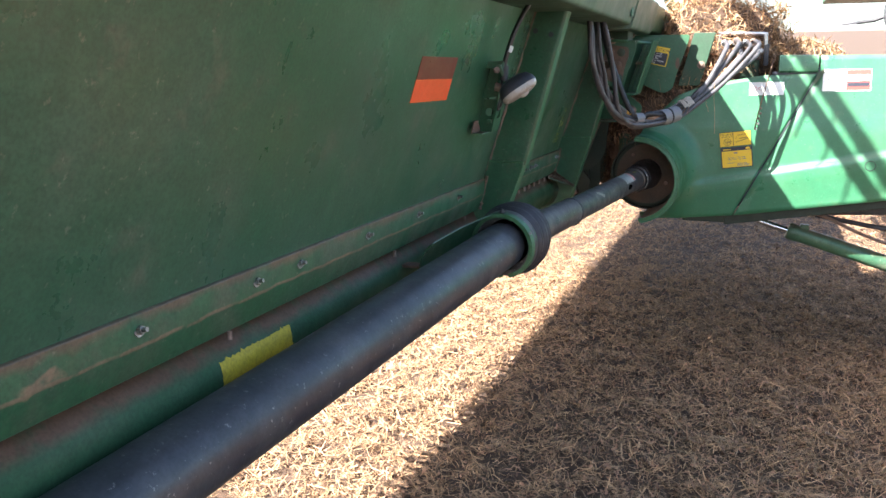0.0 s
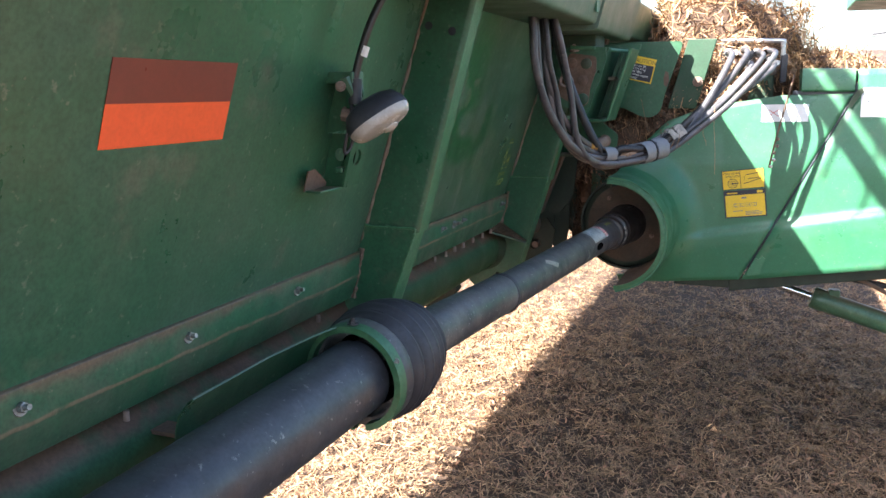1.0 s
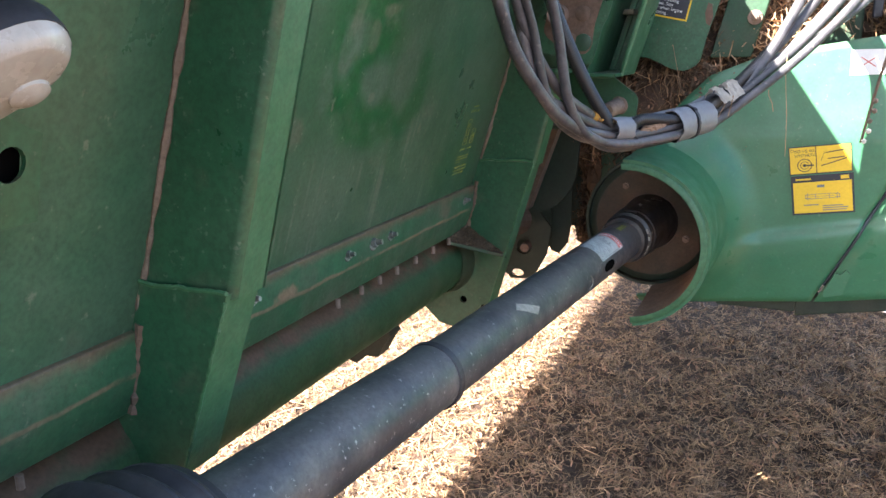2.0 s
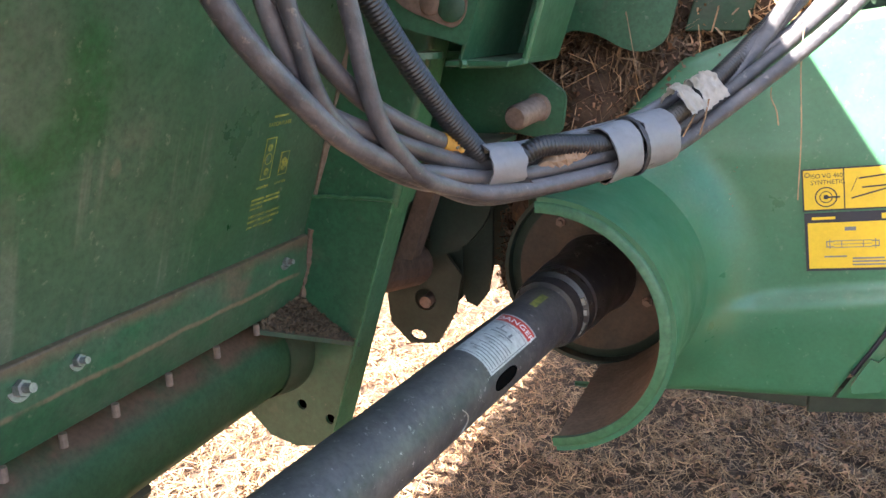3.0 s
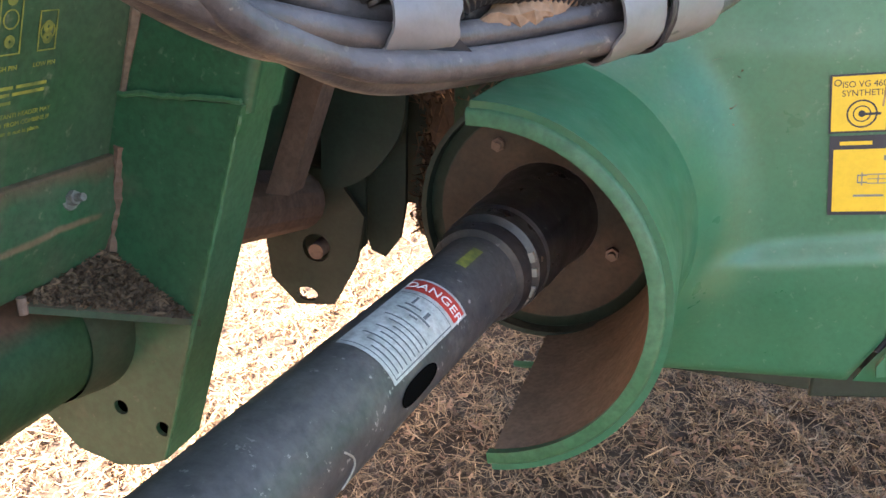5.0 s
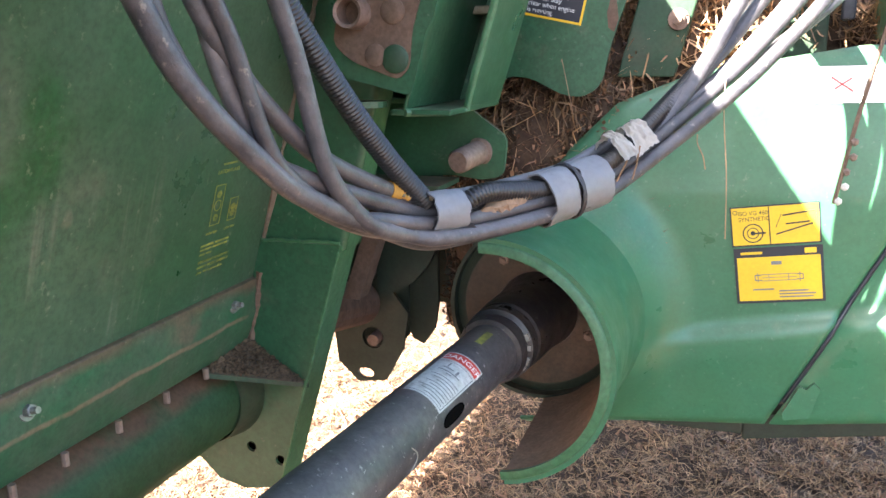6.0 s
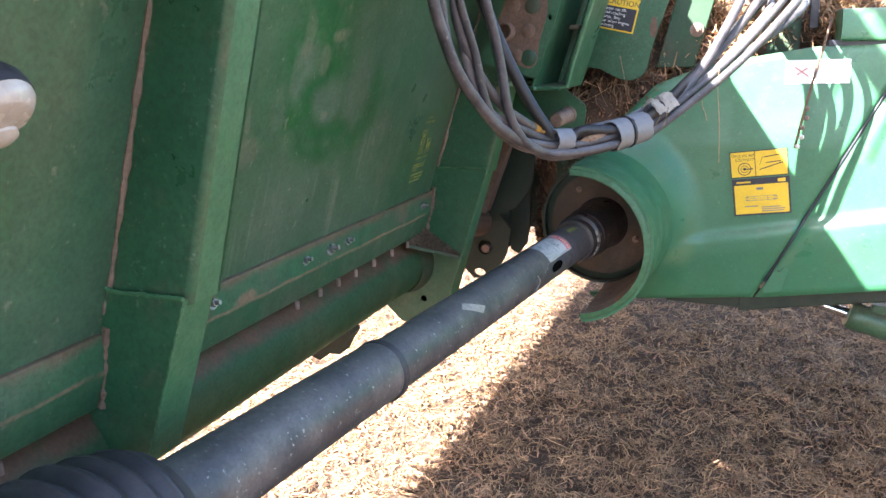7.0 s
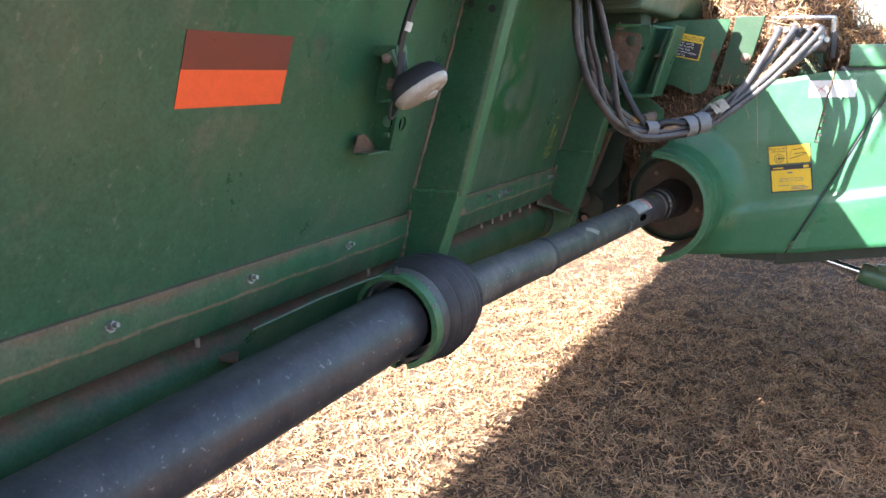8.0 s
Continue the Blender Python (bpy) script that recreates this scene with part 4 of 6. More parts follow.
smooth_by_angle(part("inner_shield", lathe(B0 + Vector((-0.004, 0, 0.006)), B0 + BD * 0.70 + Vector((0, 0, 0.001)), [(0.05, 0.0), (0.05, 0.0540), (0.35, 0.0525), (0.700, 0.0500), (0.700, 0.0)], 40), "shield", shaft, "dusty black tube"), 40)
smooth_by_angle(part("sleeve", lathe(B0, B1, [(0.690, 0.0490), (0.693, 0.0528), (0.704, 0.0530), (0.708, 0.046)], 40), "rubber", shaft, "black rim where the tubes slide together"), 40)
L_END = 1.657
smooth_by_angle(part("telescoping_shield", lathe(B0, B1, [(0.690, 0.0), (0.690, 0.0470), (1.0, 0.0472), (L_END, 0.0478), (L_END, 0.0)], 48), "shield", shaft, "dusty scuffed black tube"), 40)
# collar, clips and cone at the gearbox
collar = smooth_by_angle(part("collar", lathe(B0 + BD * (L_END - 0.012), B1 + BD, [(0, 0.048), (0.002, 0.056), (0.018, 0.060), (0.022, 0.055), (0.034, 0.055), (0.038, 0.063), (0.062, 0.064), (0.066, 0.058), (0.07, 0.05)], 40), "grimy_rubber", shaft, "black ribbed collar"), 40)
for k, (clip_at, clip_w) in enumerate(((20, 0.007), (34, 0.004), (-4, 0.005), (118, 0.008), (-22, 0.006), (160, 0.007))):
    a = radians(clip_at)
    u = Vector((1, 0, 0)) - BD * BD.x
    u.normalize()
    w = BD.cross(u)
    nrm = u * math.cos(a) + w * math.sin(a)
    mm = Matrix(((BD.x, 0, nrm.x, 0), (BD.y, 0, nrm.y, 0), (BD.z, 0, nrm.z, 0), (0, 0, 0, 1)))
    t = nrm.cross(BD)
    for i in range(3):
        mm[i][1] = t[i]
    mm.translation = B0 + BD * (L_END + 0.030) + nrm * 0.0575
    part("clip", box(-0.010, 0.008 - 0.002 * (k % 3), -clip_w, clip_w, -0.004, 0.0035, 0.001, mm), "pale_tape", collar, "worn pale clip")
smooth_by_angle(part("gearbox_cone", lathe(B0 + BD * (L_END + 0.05), B1 + BD, [(0, 0.052), (0.012, 0.064), (0.05, 0.067), (0.12, 0.068), (0.16, 0.072), (0.20, 0.078)], 40), "grimy_rubber", shaft, "dirty black rubber cone"), 40)


def on_tube(s, ang, r):
    """A place on the telescoping tube: s along it, ang degrees from +x round over the top."""
    u = (Vector((1, 0, 0)) - BD * BD.x).normalized()
    w = Vector((0, 0, 1)) - BD * BD.z - u * u.z
    w.normalize()
    return B0 + BD * s + r * (u * math.cos(radians(ang)) + w * math.sin(radians(ang)))


def tube_patch(name, s0, s1, a0, a1, r, material, parent, label=""):
    bm = bmesh.new()
    rows = [[bm.verts.new(on_tube(s0 + (s1 - s0) * i / 2, a0 + (a1 - a0) * j / 14, r)) for j in range(15)] for i in range(3)]
    for a, b in zip(rows, rows[1:]):
        for j in range(14):
            bm.faces.new((a[j], a[j + 1], b[j + 1], b[j]))
    bmesh.ops.recalc_face_normals(bm, faces=bm.faces[:])
    return part(name, bm, material, parent, label, smooth=True)


S0 = 1.362
warn = tube_patch("warning_label", S0, S0 + 0.148, 25, 102, 0.0484, "old_label", shaft, "scuffed white danger label with red heading")
tube_patch("red_band", S0 + 0.120, S0 + 0.144, 28, 99, 0.0487, "red_print", warn)
for i in range(8):
    tube_patch("text_line", S0 + 0.010 + 0.0078 * i, S0 + 0.0120 + 0.0078 * i, 32, 70 + 24 * ((i * 7) % 5) / 5, 0.0487, "grey_print", warn)
for (s0, s1, a0, a1) in ((0.082, 0.085, 44, 86), (0.086, 0.098, 52, 56), (0.091, 0.094, 62, 82), (0.076, 0.079, 58, 68), (0.096, 0.110, 74, 77)):
    tube_patch("figure_bar", S0 + s0, S0 + s1, a0, a1, 0.0487, "grey_print", warn)
for (s0, s1, a0, a1) in ((0.004, 0.0052, 28, 99), (0.004, 0.114, 28, 29.5), (0.113, 0.114, 28, 99)):
    tube_patch("border_line", S0 + s0, S0 + s1, a0, a1, 0.0487, "grey_print", warn)
# heading bent round the tube
head = text_mesh("DANGER", 0.0165, Matrix.Identity(4), "white", warn, "heading", "CENTER")
for v in head.data.vertices:
    u, w, h = v.co
    v.co = on_tube(S0 + 0.1262 + w, 63 - math.degrees(u / 0.0487), 0.0489 + h)
tube_patch("leaf_smear", L_END - 0.092, L_END - 0.042, 66, 80, 0.0481, "gold", shaft)
bm = bmesh.new()
strip = [[bm.verts.new(on_tube(0.945 + 0.060 * k / 8 + 0.008 * e, 56 - 34 * k / 8 + 6 * e, 0.0483)) for e in (-1, 0, 1)] for k in range(9)]
for a, b in zip(strip, strip[1:]):
    for k in range(2):
        bm.faces.new((a[k], a[k + 1], b[k + 1], b[k]))
bmesh.ops.recalc_face_normals(bm, faces=bm.faces[:])
part("tape_strip", bm, "pale_tape", shaft, "strip of pale tape", smooth=True)


def slot(s, ang, half, span):
    """A flat black patch bent round the tube: an elongated opening with its darkness painted."""
    bm = bmesh.new()
    rings = [[bm.verts.new(on_tube(s + q * half * math.copysign(abs(math.cos(k * math.tau / 32)) ** 0.7, math.cos(k * math.tau / 32)), ang + q * span * math.sin(k * math.tau / 32), 0.0483)) for k in range(32)] for q in (0.02, 0.3, 0.55, 0.8, 1.0)]
    for a, b in zip(rings, rings[1:]):
        for k in range(32):
            bm.faces.new((a[k], a[(k + 1) % 32], b[(k + 1) % 32], b[k]))
    bm.faces.new(rings[0])
    bmesh.ops.recalc_face_normals(bm, faces=bm.faces[:])
    part("slot", bm, "void", shaft, "dark slot in the tube", smooth=True)


slot(1.400, 4, 0.034, 13)
part("slot_edge", sweep([on_tube(1.278 + 0.012 * math.sin(math.pi * k / 16), -26 + 40 * k / 16, 0.0478) for k in range(17)], 0.0009, 6), "pale_tape", shaft)
fix(shaft)

# green guard round the shield's end
guard = thing("shaft_guard", "green steel guard cupped behind the shaft shield", "guard", (-0.6, 1.8, 1.0))
GC = A1 - AD * 2.05
bm = bmesh.new()
ex = (Vector((1, 0, 0)) - AD * AD.x).normalized()
ez = ex.cross(AD)
rows = []
for k in range(19):
    s = k / 18
    top_edge = 126 - 22 * max(0.0, (s - 0.55) / 0.45) ** 2
    flare = 0.098 + 0.009 * min(1.0, (1 - s) / 0.45)
    rows.append([bm.verts.new(GC + AD * (1.665 + 0.325 * s) + flare * (ex * math.cos(a) + ez * math.sin(a))) for a in [radians(top_edge + (205 - top_edge) * i / 30) for i in range(31)]])
for a, b in zip(rows, rows[1:]):
    for i in range(30):
        bm.faces.new((a[i], a[i + 1], b[i + 1], b[i]))
bmesh.ops.recalc_face_normals(bm, faces=bm.faces[:])
bmesh.ops.solidify(bm, geom=bm.faces[:], thickness=0.003)
smooth_by_angle(part("guard_sheet", bm, "plate_green", guard, "curved green sheet with a slanting edge"), 40)
smooth_by_angle(part("guard_ring", lathe(GC + AD * 1.985, GC + AD * 3, [(0, 0.086), (0, 0.098), (0.022, 0.099), (0.022, 0.087), (0, 0.086)], 44, radians(-75), radians(360 - 16)), "edge", guard, "rounded green rim"), 40)
part("guard_strap", box(-0.84, -0.735, 1.69, 1.73, 1.055, 1.062, 0.001), "rust", guard)
part("bolt", bolt((-0.540, 1.985, 1.112), (0.1, -1, 0.1), 0.0035, 0.006), "dirty_zinc", guard)
part("bolt", bolt((-0.625, 1.990, 1.168), (0, 0, 1), 0.007, 0.008), "rubber", guard)
fix(guard)

# ---- feeder house with its moulded side cover ----
feeder = thing("feeder_house", "green feeder house with moulded plastic side cover", "feeder house", (0.4, 4.6, 0.9))


def cover_y(x, z):
    """Depth of the cover's face: leaning back above, a ridge that climbs towards the combine below."""
    ridge = 1.075 + 0.20 * x
    y = 3.905 - 0.02 * x
    y += 0.10 * max(0.0, z - 1.30)
    t = min(1.0, max(0.0, (z - ridge + 0.010) / 0.028))
    y += 0.020 * t * t * (3 - 2 * t) * min(1.0, max(0.0, (x + 0.30) / 0.18))
    low = min(1.0, max(0.0, (ridge - 0.05 - z) / 0.12))
    return y + 0.012 * low


BELL = Vector((-0.462, 3.58, 1.076))
BELL_R = 0.190


def cover_top(x, side=-1):
    if side > 0:
        return 1.640
    pts = ((-0.47, 1.275), (-0.40, 1.375), (-0.32, 1.455), (-0.19, 1.508), (0.07, 1.550), (0.30, 1.556))
    for (a, za), (b, zb) in zip(pts, pts[1:]):
        if x <= b:
            return za + (zb - za) * max(0.0, (x - a) / (b - a))
    return 1.556


def cover_low(x):
    return 0.8845 + 0.165 * x if x > 0.0 else 0.8515 + 0.11 * max(0.0, x + 0.30)


def seam_x(z):
    return 0.020 + 0.49 * (min(z, 1.56) - 0.985)


def cover_sheet(x0, x1, side, nx=44, nz=34):
    """One moulded sheet, left (-1) or right (+1) of the slanting seam."""
    bm = bmesh.new()
    rows = []
    for j in range(nz + 1):
        v = j / nz
        row = []
        for i in range(nx + 1):
            u = i / nx
            x = x0 + (x1 - x0) * u
            z = None
            for _ in range(3):
                zz = cover_low(x) + (cover_top(x, side) - cover_low(x)) * v
                sx = seam_x(zz)
                x = (x0 + (sx - 0.0035 - x0) * u) if side < 0 else (sx + 0.0035 + (x1 - sx - 0.0035) * u)
            z = cover_low(x) + (cover_top(x, side) - cover_low(x)) * v
            y = cover_y(x, z)
            e = min(u, 1 - u) * (x1 - x0)
            if side < 0:
                e = (1 - u) * (sx - x0)
            roll = max(0.0, 1 - min(e, v * (cover_top(x, side) - cover_low(x)), (1 - v) * (cover_top(x, side) - cover_low(x))) / 0.012)
            y += 0.010 * roll * roll
            # flare out towards the bell
            d = math.hypot(x - BELL.x, z - BELL.z)
            t = max(0.0, min(1.0, (0.30 - d) / (0.30 - BELL_R)))
            y -= 0.115 * t ** 2.1
            row.append(bm.verts.new((x, y, z)))
        rows.append(row)
    for a, b in zip(rows, rows[1:]):
        for i in range(nx):
            d = sum(math.hypot(v.co.x - BELL.x, v.co.z - BELL.z) for v in (a[i], a[i + 1], b[i], b[i + 1])) / 4
            if d > BELL_R - 0.004:
                bm.faces.new((a[i], a[i + 1], b[i + 1], b[i]))
    bmesh.ops.delete(bm, geom=[v for v in bm.verts if not v.link_faces], context="VERTS")
    bmesh.ops.recalc_face_normals(bm, faces=bm.faces[:])
    if sum(f.normal.y for f in bm.faces) > 0:
        bmesh.ops.reverse_faces(bm, faces=bm.faces[:])
    bmesh.ops.solidify(bm, geom=bm.faces[:], thickness=0.006)
    return bm


cover = smooth_by_angle(part("side_cover", cover_sheet(-0.46, 0.3, -1, 90, 70), "cover", feeder, "moulded green plastic cover, partly in sun"), 50)
rear = smooth_by_angle(part("rear_cover", cover_sheet(0.3, 1.35, 1, 60, 60), "cover", feeder, "moulded green plastic cover, partly in sun"), 50)
# the bell round the shaft: a half pipe with a flat worn rim
bellp = []
for i in range(15):
    t = i / 14
    bellp.append((0.34 * t, BELL_R + 0.002 + 0.055 * max(0.0, t - 0.45) ** 2 * 2.2))
bell = smooth_by_angle(part("bell", lathe(BELL, BELL + Vector((0, 1, 0)), bellp, 48, radians(-81), radians(173), 0.009), "bell", feeder, "round moulded bell, brown with dirt inside"), 50)
smooth_by_angle(part("bell_rim", lathe(BELL - Vector((0, 0.004, 0)), BELL + Vector((0, 1, 0)), [(0, BELL_R - 0.012), (0, BELL_R), (0.004, BELL_R + 0.004), (0.012, BELL_R + 0.004), (0.012, BELL_R - 0.010), (0, BELL_R - 0.012)], 48, radians(-82), radians(175)), "edge", bell, "light worn green rim"), 50)
smooth_by_angle(part("bell_lining", lathe(BELL + Vector((0, 0.010, 0)), BELL + Vector((0, 1, 0)), [(0, BELL_R - 0.009), (0.31, BELL_R - 0.010)], 48, radians(-80.5), radians(172)), "bell_dirt", bell, "dirt caked inside the bell"), 50)
# seam, clip and top cap
smooth_by_angle(part("seam_gasket", sweep([(seam_x(z), cover_y(seam_x(z), z) + 0.010, z) for z in [0.93 + 0.66 * i / 24 for i in range(25)]], 0.0042, 8), "black", feeder, "dark slanting gap"), 50)
part("latch_tab", plate([(-0.006, 0.902), (0.036, 0.912), (0.050, 0.968), (0.040, 0.978), (0.028, 0.964), (0.016, 0.968), (-0.008, 0.917)], [], 0.007, facing_y(3.911)), "cover", feeder)
CAP = rounded([(3.944, 1.562), (3.950, 1.622), (3.968, 1.642), (4.3, 1.646), (4.3, 1.562)], 0.010, 3)
bm = prism(CAP, 0.128, 0.296)
bm.transform(Matrix(((0, 1, 0, 0), (1, 0, 0, 0), (0, 0, 1, 0), (0, 0, 0, 1))))
bmesh.ops.recalc_face_normals(bm, faces=bm.faces[:])
smooth_by_angle(part("top_cap", bm, "cover", feeder), 40)
part("top_deck", box(0.302, 1.35, 3.972, 4.3, 1.600, 1.637, 0.006), "cover", feeder)
part("cap_gap", box(0.10, 0.30, 3.957, 4.0, 1.550, 1.566, 0.001), "black", feeder, "dark gap under the cap")
part("latch_strap", plate([(0.278, 1.515), (0.300, 1.562), (0.318, 1.577), (0.324, 1.562), (0.308, 1.540), (0.290, 1.508)], [], 0.008, facing_y(3.940)), "dark_green", feeder)
# sills, body and underside
part("lower_sill", join([box(-0.27, -0.07, 3.968, 4.01, 0.836, 0.870, 0.004), box(-0.07, 1.35, 3.972, 4.02, 0.836, 0.886, 0.004, Matrix(((1, 0, 0, 0), (0, 1, 0, 0), (0.168, 0, 1, 0), (0, 0, 0, 1))))]), "near_black", feeder, "dark lower frame rail")
part("house_body", prism([(-0.44, 0.97), (-0.44, 1.50), (1.6, 1.62), (1.6, 1.12)], 4.18, 5.32), "dark_green", feeder, "steel feeder body")
gearbox = part("gearbox_plate", lathe((-0.445, 3.90, 1.072), (-0.445, 6, 1.072), [(0, 0), (0, 0.15), (0.004, 0.165), (0.006, 0.167), (-0.012, 0.169), (-0.012, 0.176), (0.03, 0.178), (0.05, 0.176), (0.05, 0)], 48), "near_black", feeder, "round gearbox face brown with rust and dirt")
part("gearbox_face", lathe((-0.445, 3.898, 1.072), (-0.445, 6, 1.072), [(0, 0), (0, 0.148)], 48), "disc", gearbox)
for bx, bz in ((-0.515, 1.165), (-0.352, 1.030)):
    part("bolt", bolt((bx, 3.897, bz), (0, -1, 0), 0.010, 0.012, False), "dull_steel", gearbox, "rusty bolt head")
part("gearbox_block", box(-0.60, -0.33, 3.945, 4.16, 0.93, 1.27, 0.02), "dark_green", feeder)
part("drain_plug", sweep([(-0.40, 3.93, 0.91), (-0.40, 3.93, 0.885)], 0.016, 12), "dull_steel", feeder)
part("rubber_plug", lathe((0.545, 3.898, 1.146), (0.545, 5, 1.146), [(0.012, 0.024), (-0.002, 0.025), (-0.006, 0.022), (0.004, 0.015), (0.004, 0)], 20), "rubber", feeder, "black rubber plug")
fix(feeder)


# ---- decals on the cover ----
def cover_frame(x, z, lift=0.0):
    """u along +x, v up, lying on the cover at x, z."""
    p = Vector((x, cover_y(x, z), z))
    ux = (Vector((x + 0.06, cover_y(x + 0.06, z), z)) - p).normalized()
    uz = (Vector((x, cover_y(x, z + 0.06), z + 0.06)) - p)
    uz = (uz - ux * uz.dot(ux)).normalized()
    n = ux.cross(uz).normalized()
    p += n * lift
    return Matrix(((ux.x, uz.x, n.x, p.x), (ux.y, uz.y, n.y, p.y), (ux.z, uz.z, n.z, p.z), (0, 0, 0, 1)))


def flat(u0, u1, v0, v1, f, lift=0.0, th=0.0006):
    return box(u0, u1, v0, v1, lift, lift + th, 0, f)


lub = thing("lubricant_decal", "yellow lubricant decal with book symbol on green plastic", "decal", (-0.03, cover_y(-0.03, 1.25), 1.25))
f = cover_frame(-0.110, 1.207, 0.0015) @ pose(0, 0, 0, 0, 0, 7.5) @ Matrix.Diagonal((0.94, 1.0, 1.0, 1.0))
part("backing", flat(0, 0.153, 0, 0.071, f), "black", lub)
part("field", flat(0.0025, 0.066, 0.0025, 0.0685, f, 0.0005), "yellow", lub)
part("field", flat(0.068, 0.1505, 0.0025, 0.0685, f, 0.0005), "yellow", lub)
text_mesh("ISO VG 460\nSYNTHETIC", 0.0105, f @ Matrix.Translation((0.014, 0.055, 0.0012)), "black", lub)
for rad, th in ((0.017, 0.002), (0.010, 0.0015), (0.004, 0.004)):
    part("gear_symbol", lathe(f @ Vector((0.038, 0.023, 0.001)), f @ Vector((0.038, 0.023, 1)), [(0, rad), (0.0004, rad), (0.0004, rad - th), (0, rad - th)], 24), "black", lub)
part("symbol_ring", lathe(f @ Vector((0.009, 0.061, 0.001)), f @ Vector((0.009, 0.061, 1)), [(0, 0.0042), (0.0004, 0.0042), (0.0004, 0.003), (0, 0.003)], 16), "black", lub)
part("symbol_stem", flat(0.042, 0.060, 0.021, 0.024, f, 0.001), "black", lub)
for u0, u1, v, s in ((0.078, 0.140, 0.018, 0.25), (0.090, 0.146, 0.050, 0.1), (0.078, 0.088, 0.03, 2.2), (0.138, 0.148, 0.03, 2.2), (0.095, 0.135, 0.035, 0.05)):
    bm = flat(u0, u1, v, v + 0.0025, f @ Matrix(((1, 0, 0, 0), (s, 1, 0, -s * u0), (0, 0, 1, 0), (0, 0, 0, 1))), 0.001)
    part("book_symbol", bm, "black", lub)
fix(lub)

drv = thing("driveline_decal", "yellow and black driveline length decal on green plastic", "decal", (-0.02, cover_y(-0.02, 1.16), 1.16))
f = cover_frame(-0.095, 1.105, 0.0015) @ pose(0, 0, 0, 0, 0, 7.5) @ Matrix.Diagonal((0.94, 0.90, 1.0, 1.0))
part("backing", flat(0, 0.153, 0, 0.111, f), "black", drv)
part("field", flat(0.005, 0.148, 0.005, 0.092, f, 0.0005), "yellow", drv)
part("arrow", flat(0.012, 0.050, 0.098, 0.103, f, 0.0005), "yellow", drv)
part("arrow", flat(0.122, 0.142, 0.096, 0.106, f, 0.0005), "yellow", drv)
part("text_line", flat(0.064, 0.082, 0.076, 0.083, f, 0.001), "grey_print", drv)
for u0, u1, v0, v1 in ((0.034, 0.046, 0.045, 0.047), (0.034, 0.046, 0.055, 0.057), (0.034, 0.0355, 0.045, 0.057), (0.039, 0.0405, 0.042, 0.060), (0.106, 0.118, 0.045, 0.047), (0.106, 0.118, 0.055, 0.057), (0.1165, 0.118, 0.045, 0.057), (0.111, 0.1125, 0.042, 0.060),
                       (0.046, 0.106, 0.0565, 0.0578), (0.046, 0.106, 0.0440, 0.0453), (0.046, 0.106, 0.0503, 0.0512), (0.058, 0.0593, 0.044, 0.0578), (0.092, 0.0933, 0.044, 0.0578)):
    part("shaft_symbol", flat(u0, u1, v0, v1, f, 0.001), "grey_print", drv)
for i, w in enumerate((0.05, 0.062, 0.058)):
    part("text_line", flat(0.075, 0.075 + w, 0.022 - 0.006 * i, 0.0248 - 0.006 * i, f, 0.001), "grey_print", drv)
part("text_line", flat(0.03, 0.066, 0.026, 0.029, f, 0.001), "grey_print", drv)
fix(drv)

wht = thing("white_decal", "small white warning decal with red cross lines", "decal", (0.09, cover_y(0.09, 1.5), 1.5))
f = cover_frame(0.005, 1.457, 0.0015) @ pose(0, 0, 0, 0, 0, 1)
part("backing", flat(0, 0.152, 0, 0.060, f), "white", wht)
for s in (0.7, -0.7):
    part("cross_line", flat(0.022, 0.055, 0.029, 0.0315, f @ Matrix(((1, 0, 0, 0), (s, 1, 0, -s * 0.0385), (0, 0, 1, 0), (0, 0, 0, 1))), 0.0006), "red_print", wht)
part("picture_bar", flat(0.07, 0.135, 0.012, 0.018, f, 0.0006), "white", wht)
fix(wht)

red = thing("hazard_decal", "white and red hazard decal with pictogram", "decal", (0.44, cover_y(0.44, 1.54), 1.54))
f = cover_frame(0.319, 1.477, 0.0015) @ pose(0, 0, 0, 0, 0, 1)
part("backing", flat(0, 0.20, 0, 0.098, f), "white", red)
part("red_border", flat(0.098, 0.197, 0.003, 0.095, f, 0.0005), "red_print", red)
part("text_field", flat(0.103, 0.193, 0.045, 0.072, f, 0.001), "white", red)
part("text_field", flat(0.103, 0.193, 0.02, 0.038, f, 0.001), "black", red)
part("pictogram", flat(0.02, 0.085, 0.04, 0.05, f @ Matrix(((1, 0, 0, 0), (0.35, 1, 0, 0), (0, 0, 1, 0), (0, 0, 0, 1))), 0.0005), "grey_print", red)
part("pictogram", flat(0.035, 0.07, 0.048, 0.062, f, 0.0005), "grey_print", red)
fix(red)

# ---- lift cylinder under the feeder house ----
lift = thing("lift_cylinder", "green hydraulic lift cylinder with chrome rod under the feeder house", "hydraulic cylinder", (0.3, 4.05, 0.75))
c0, c1 = Vector((0.063, 4.20, 0.825)), Vector((1.55, 4.28, 0.37))
cd = (c1 - c0).normalized()
smooth_by_angle(part("rod", sweep([c0, c0 + cd * 0.25], 0.016, 20), "chrome", lift, "bright chrome rod"), 40)
smooth_by_angle(part("barrel", lathe(c0, c1, [(0.175, 0.0), (0.175, 0.036), (0.185, 0.043), (0.225, 0.043), (0.232, 0.040), (1.4, 0.040), (1.4, 0)], 32), "green", lift, "green barrel"), 40)
smooth_by_angle(part("hydraulic_line", sweep(spline([c0 + Vector((0.27, -0.02, 0.03)), c0 + Vector((0.33, -0.02, 0.035)), c0 + Vector((0.6, -0.01, -0.08)), c0 + Vector((1.2, 0, -0.24))], 8), 0.008, 10), "dull_steel", lift), 50)
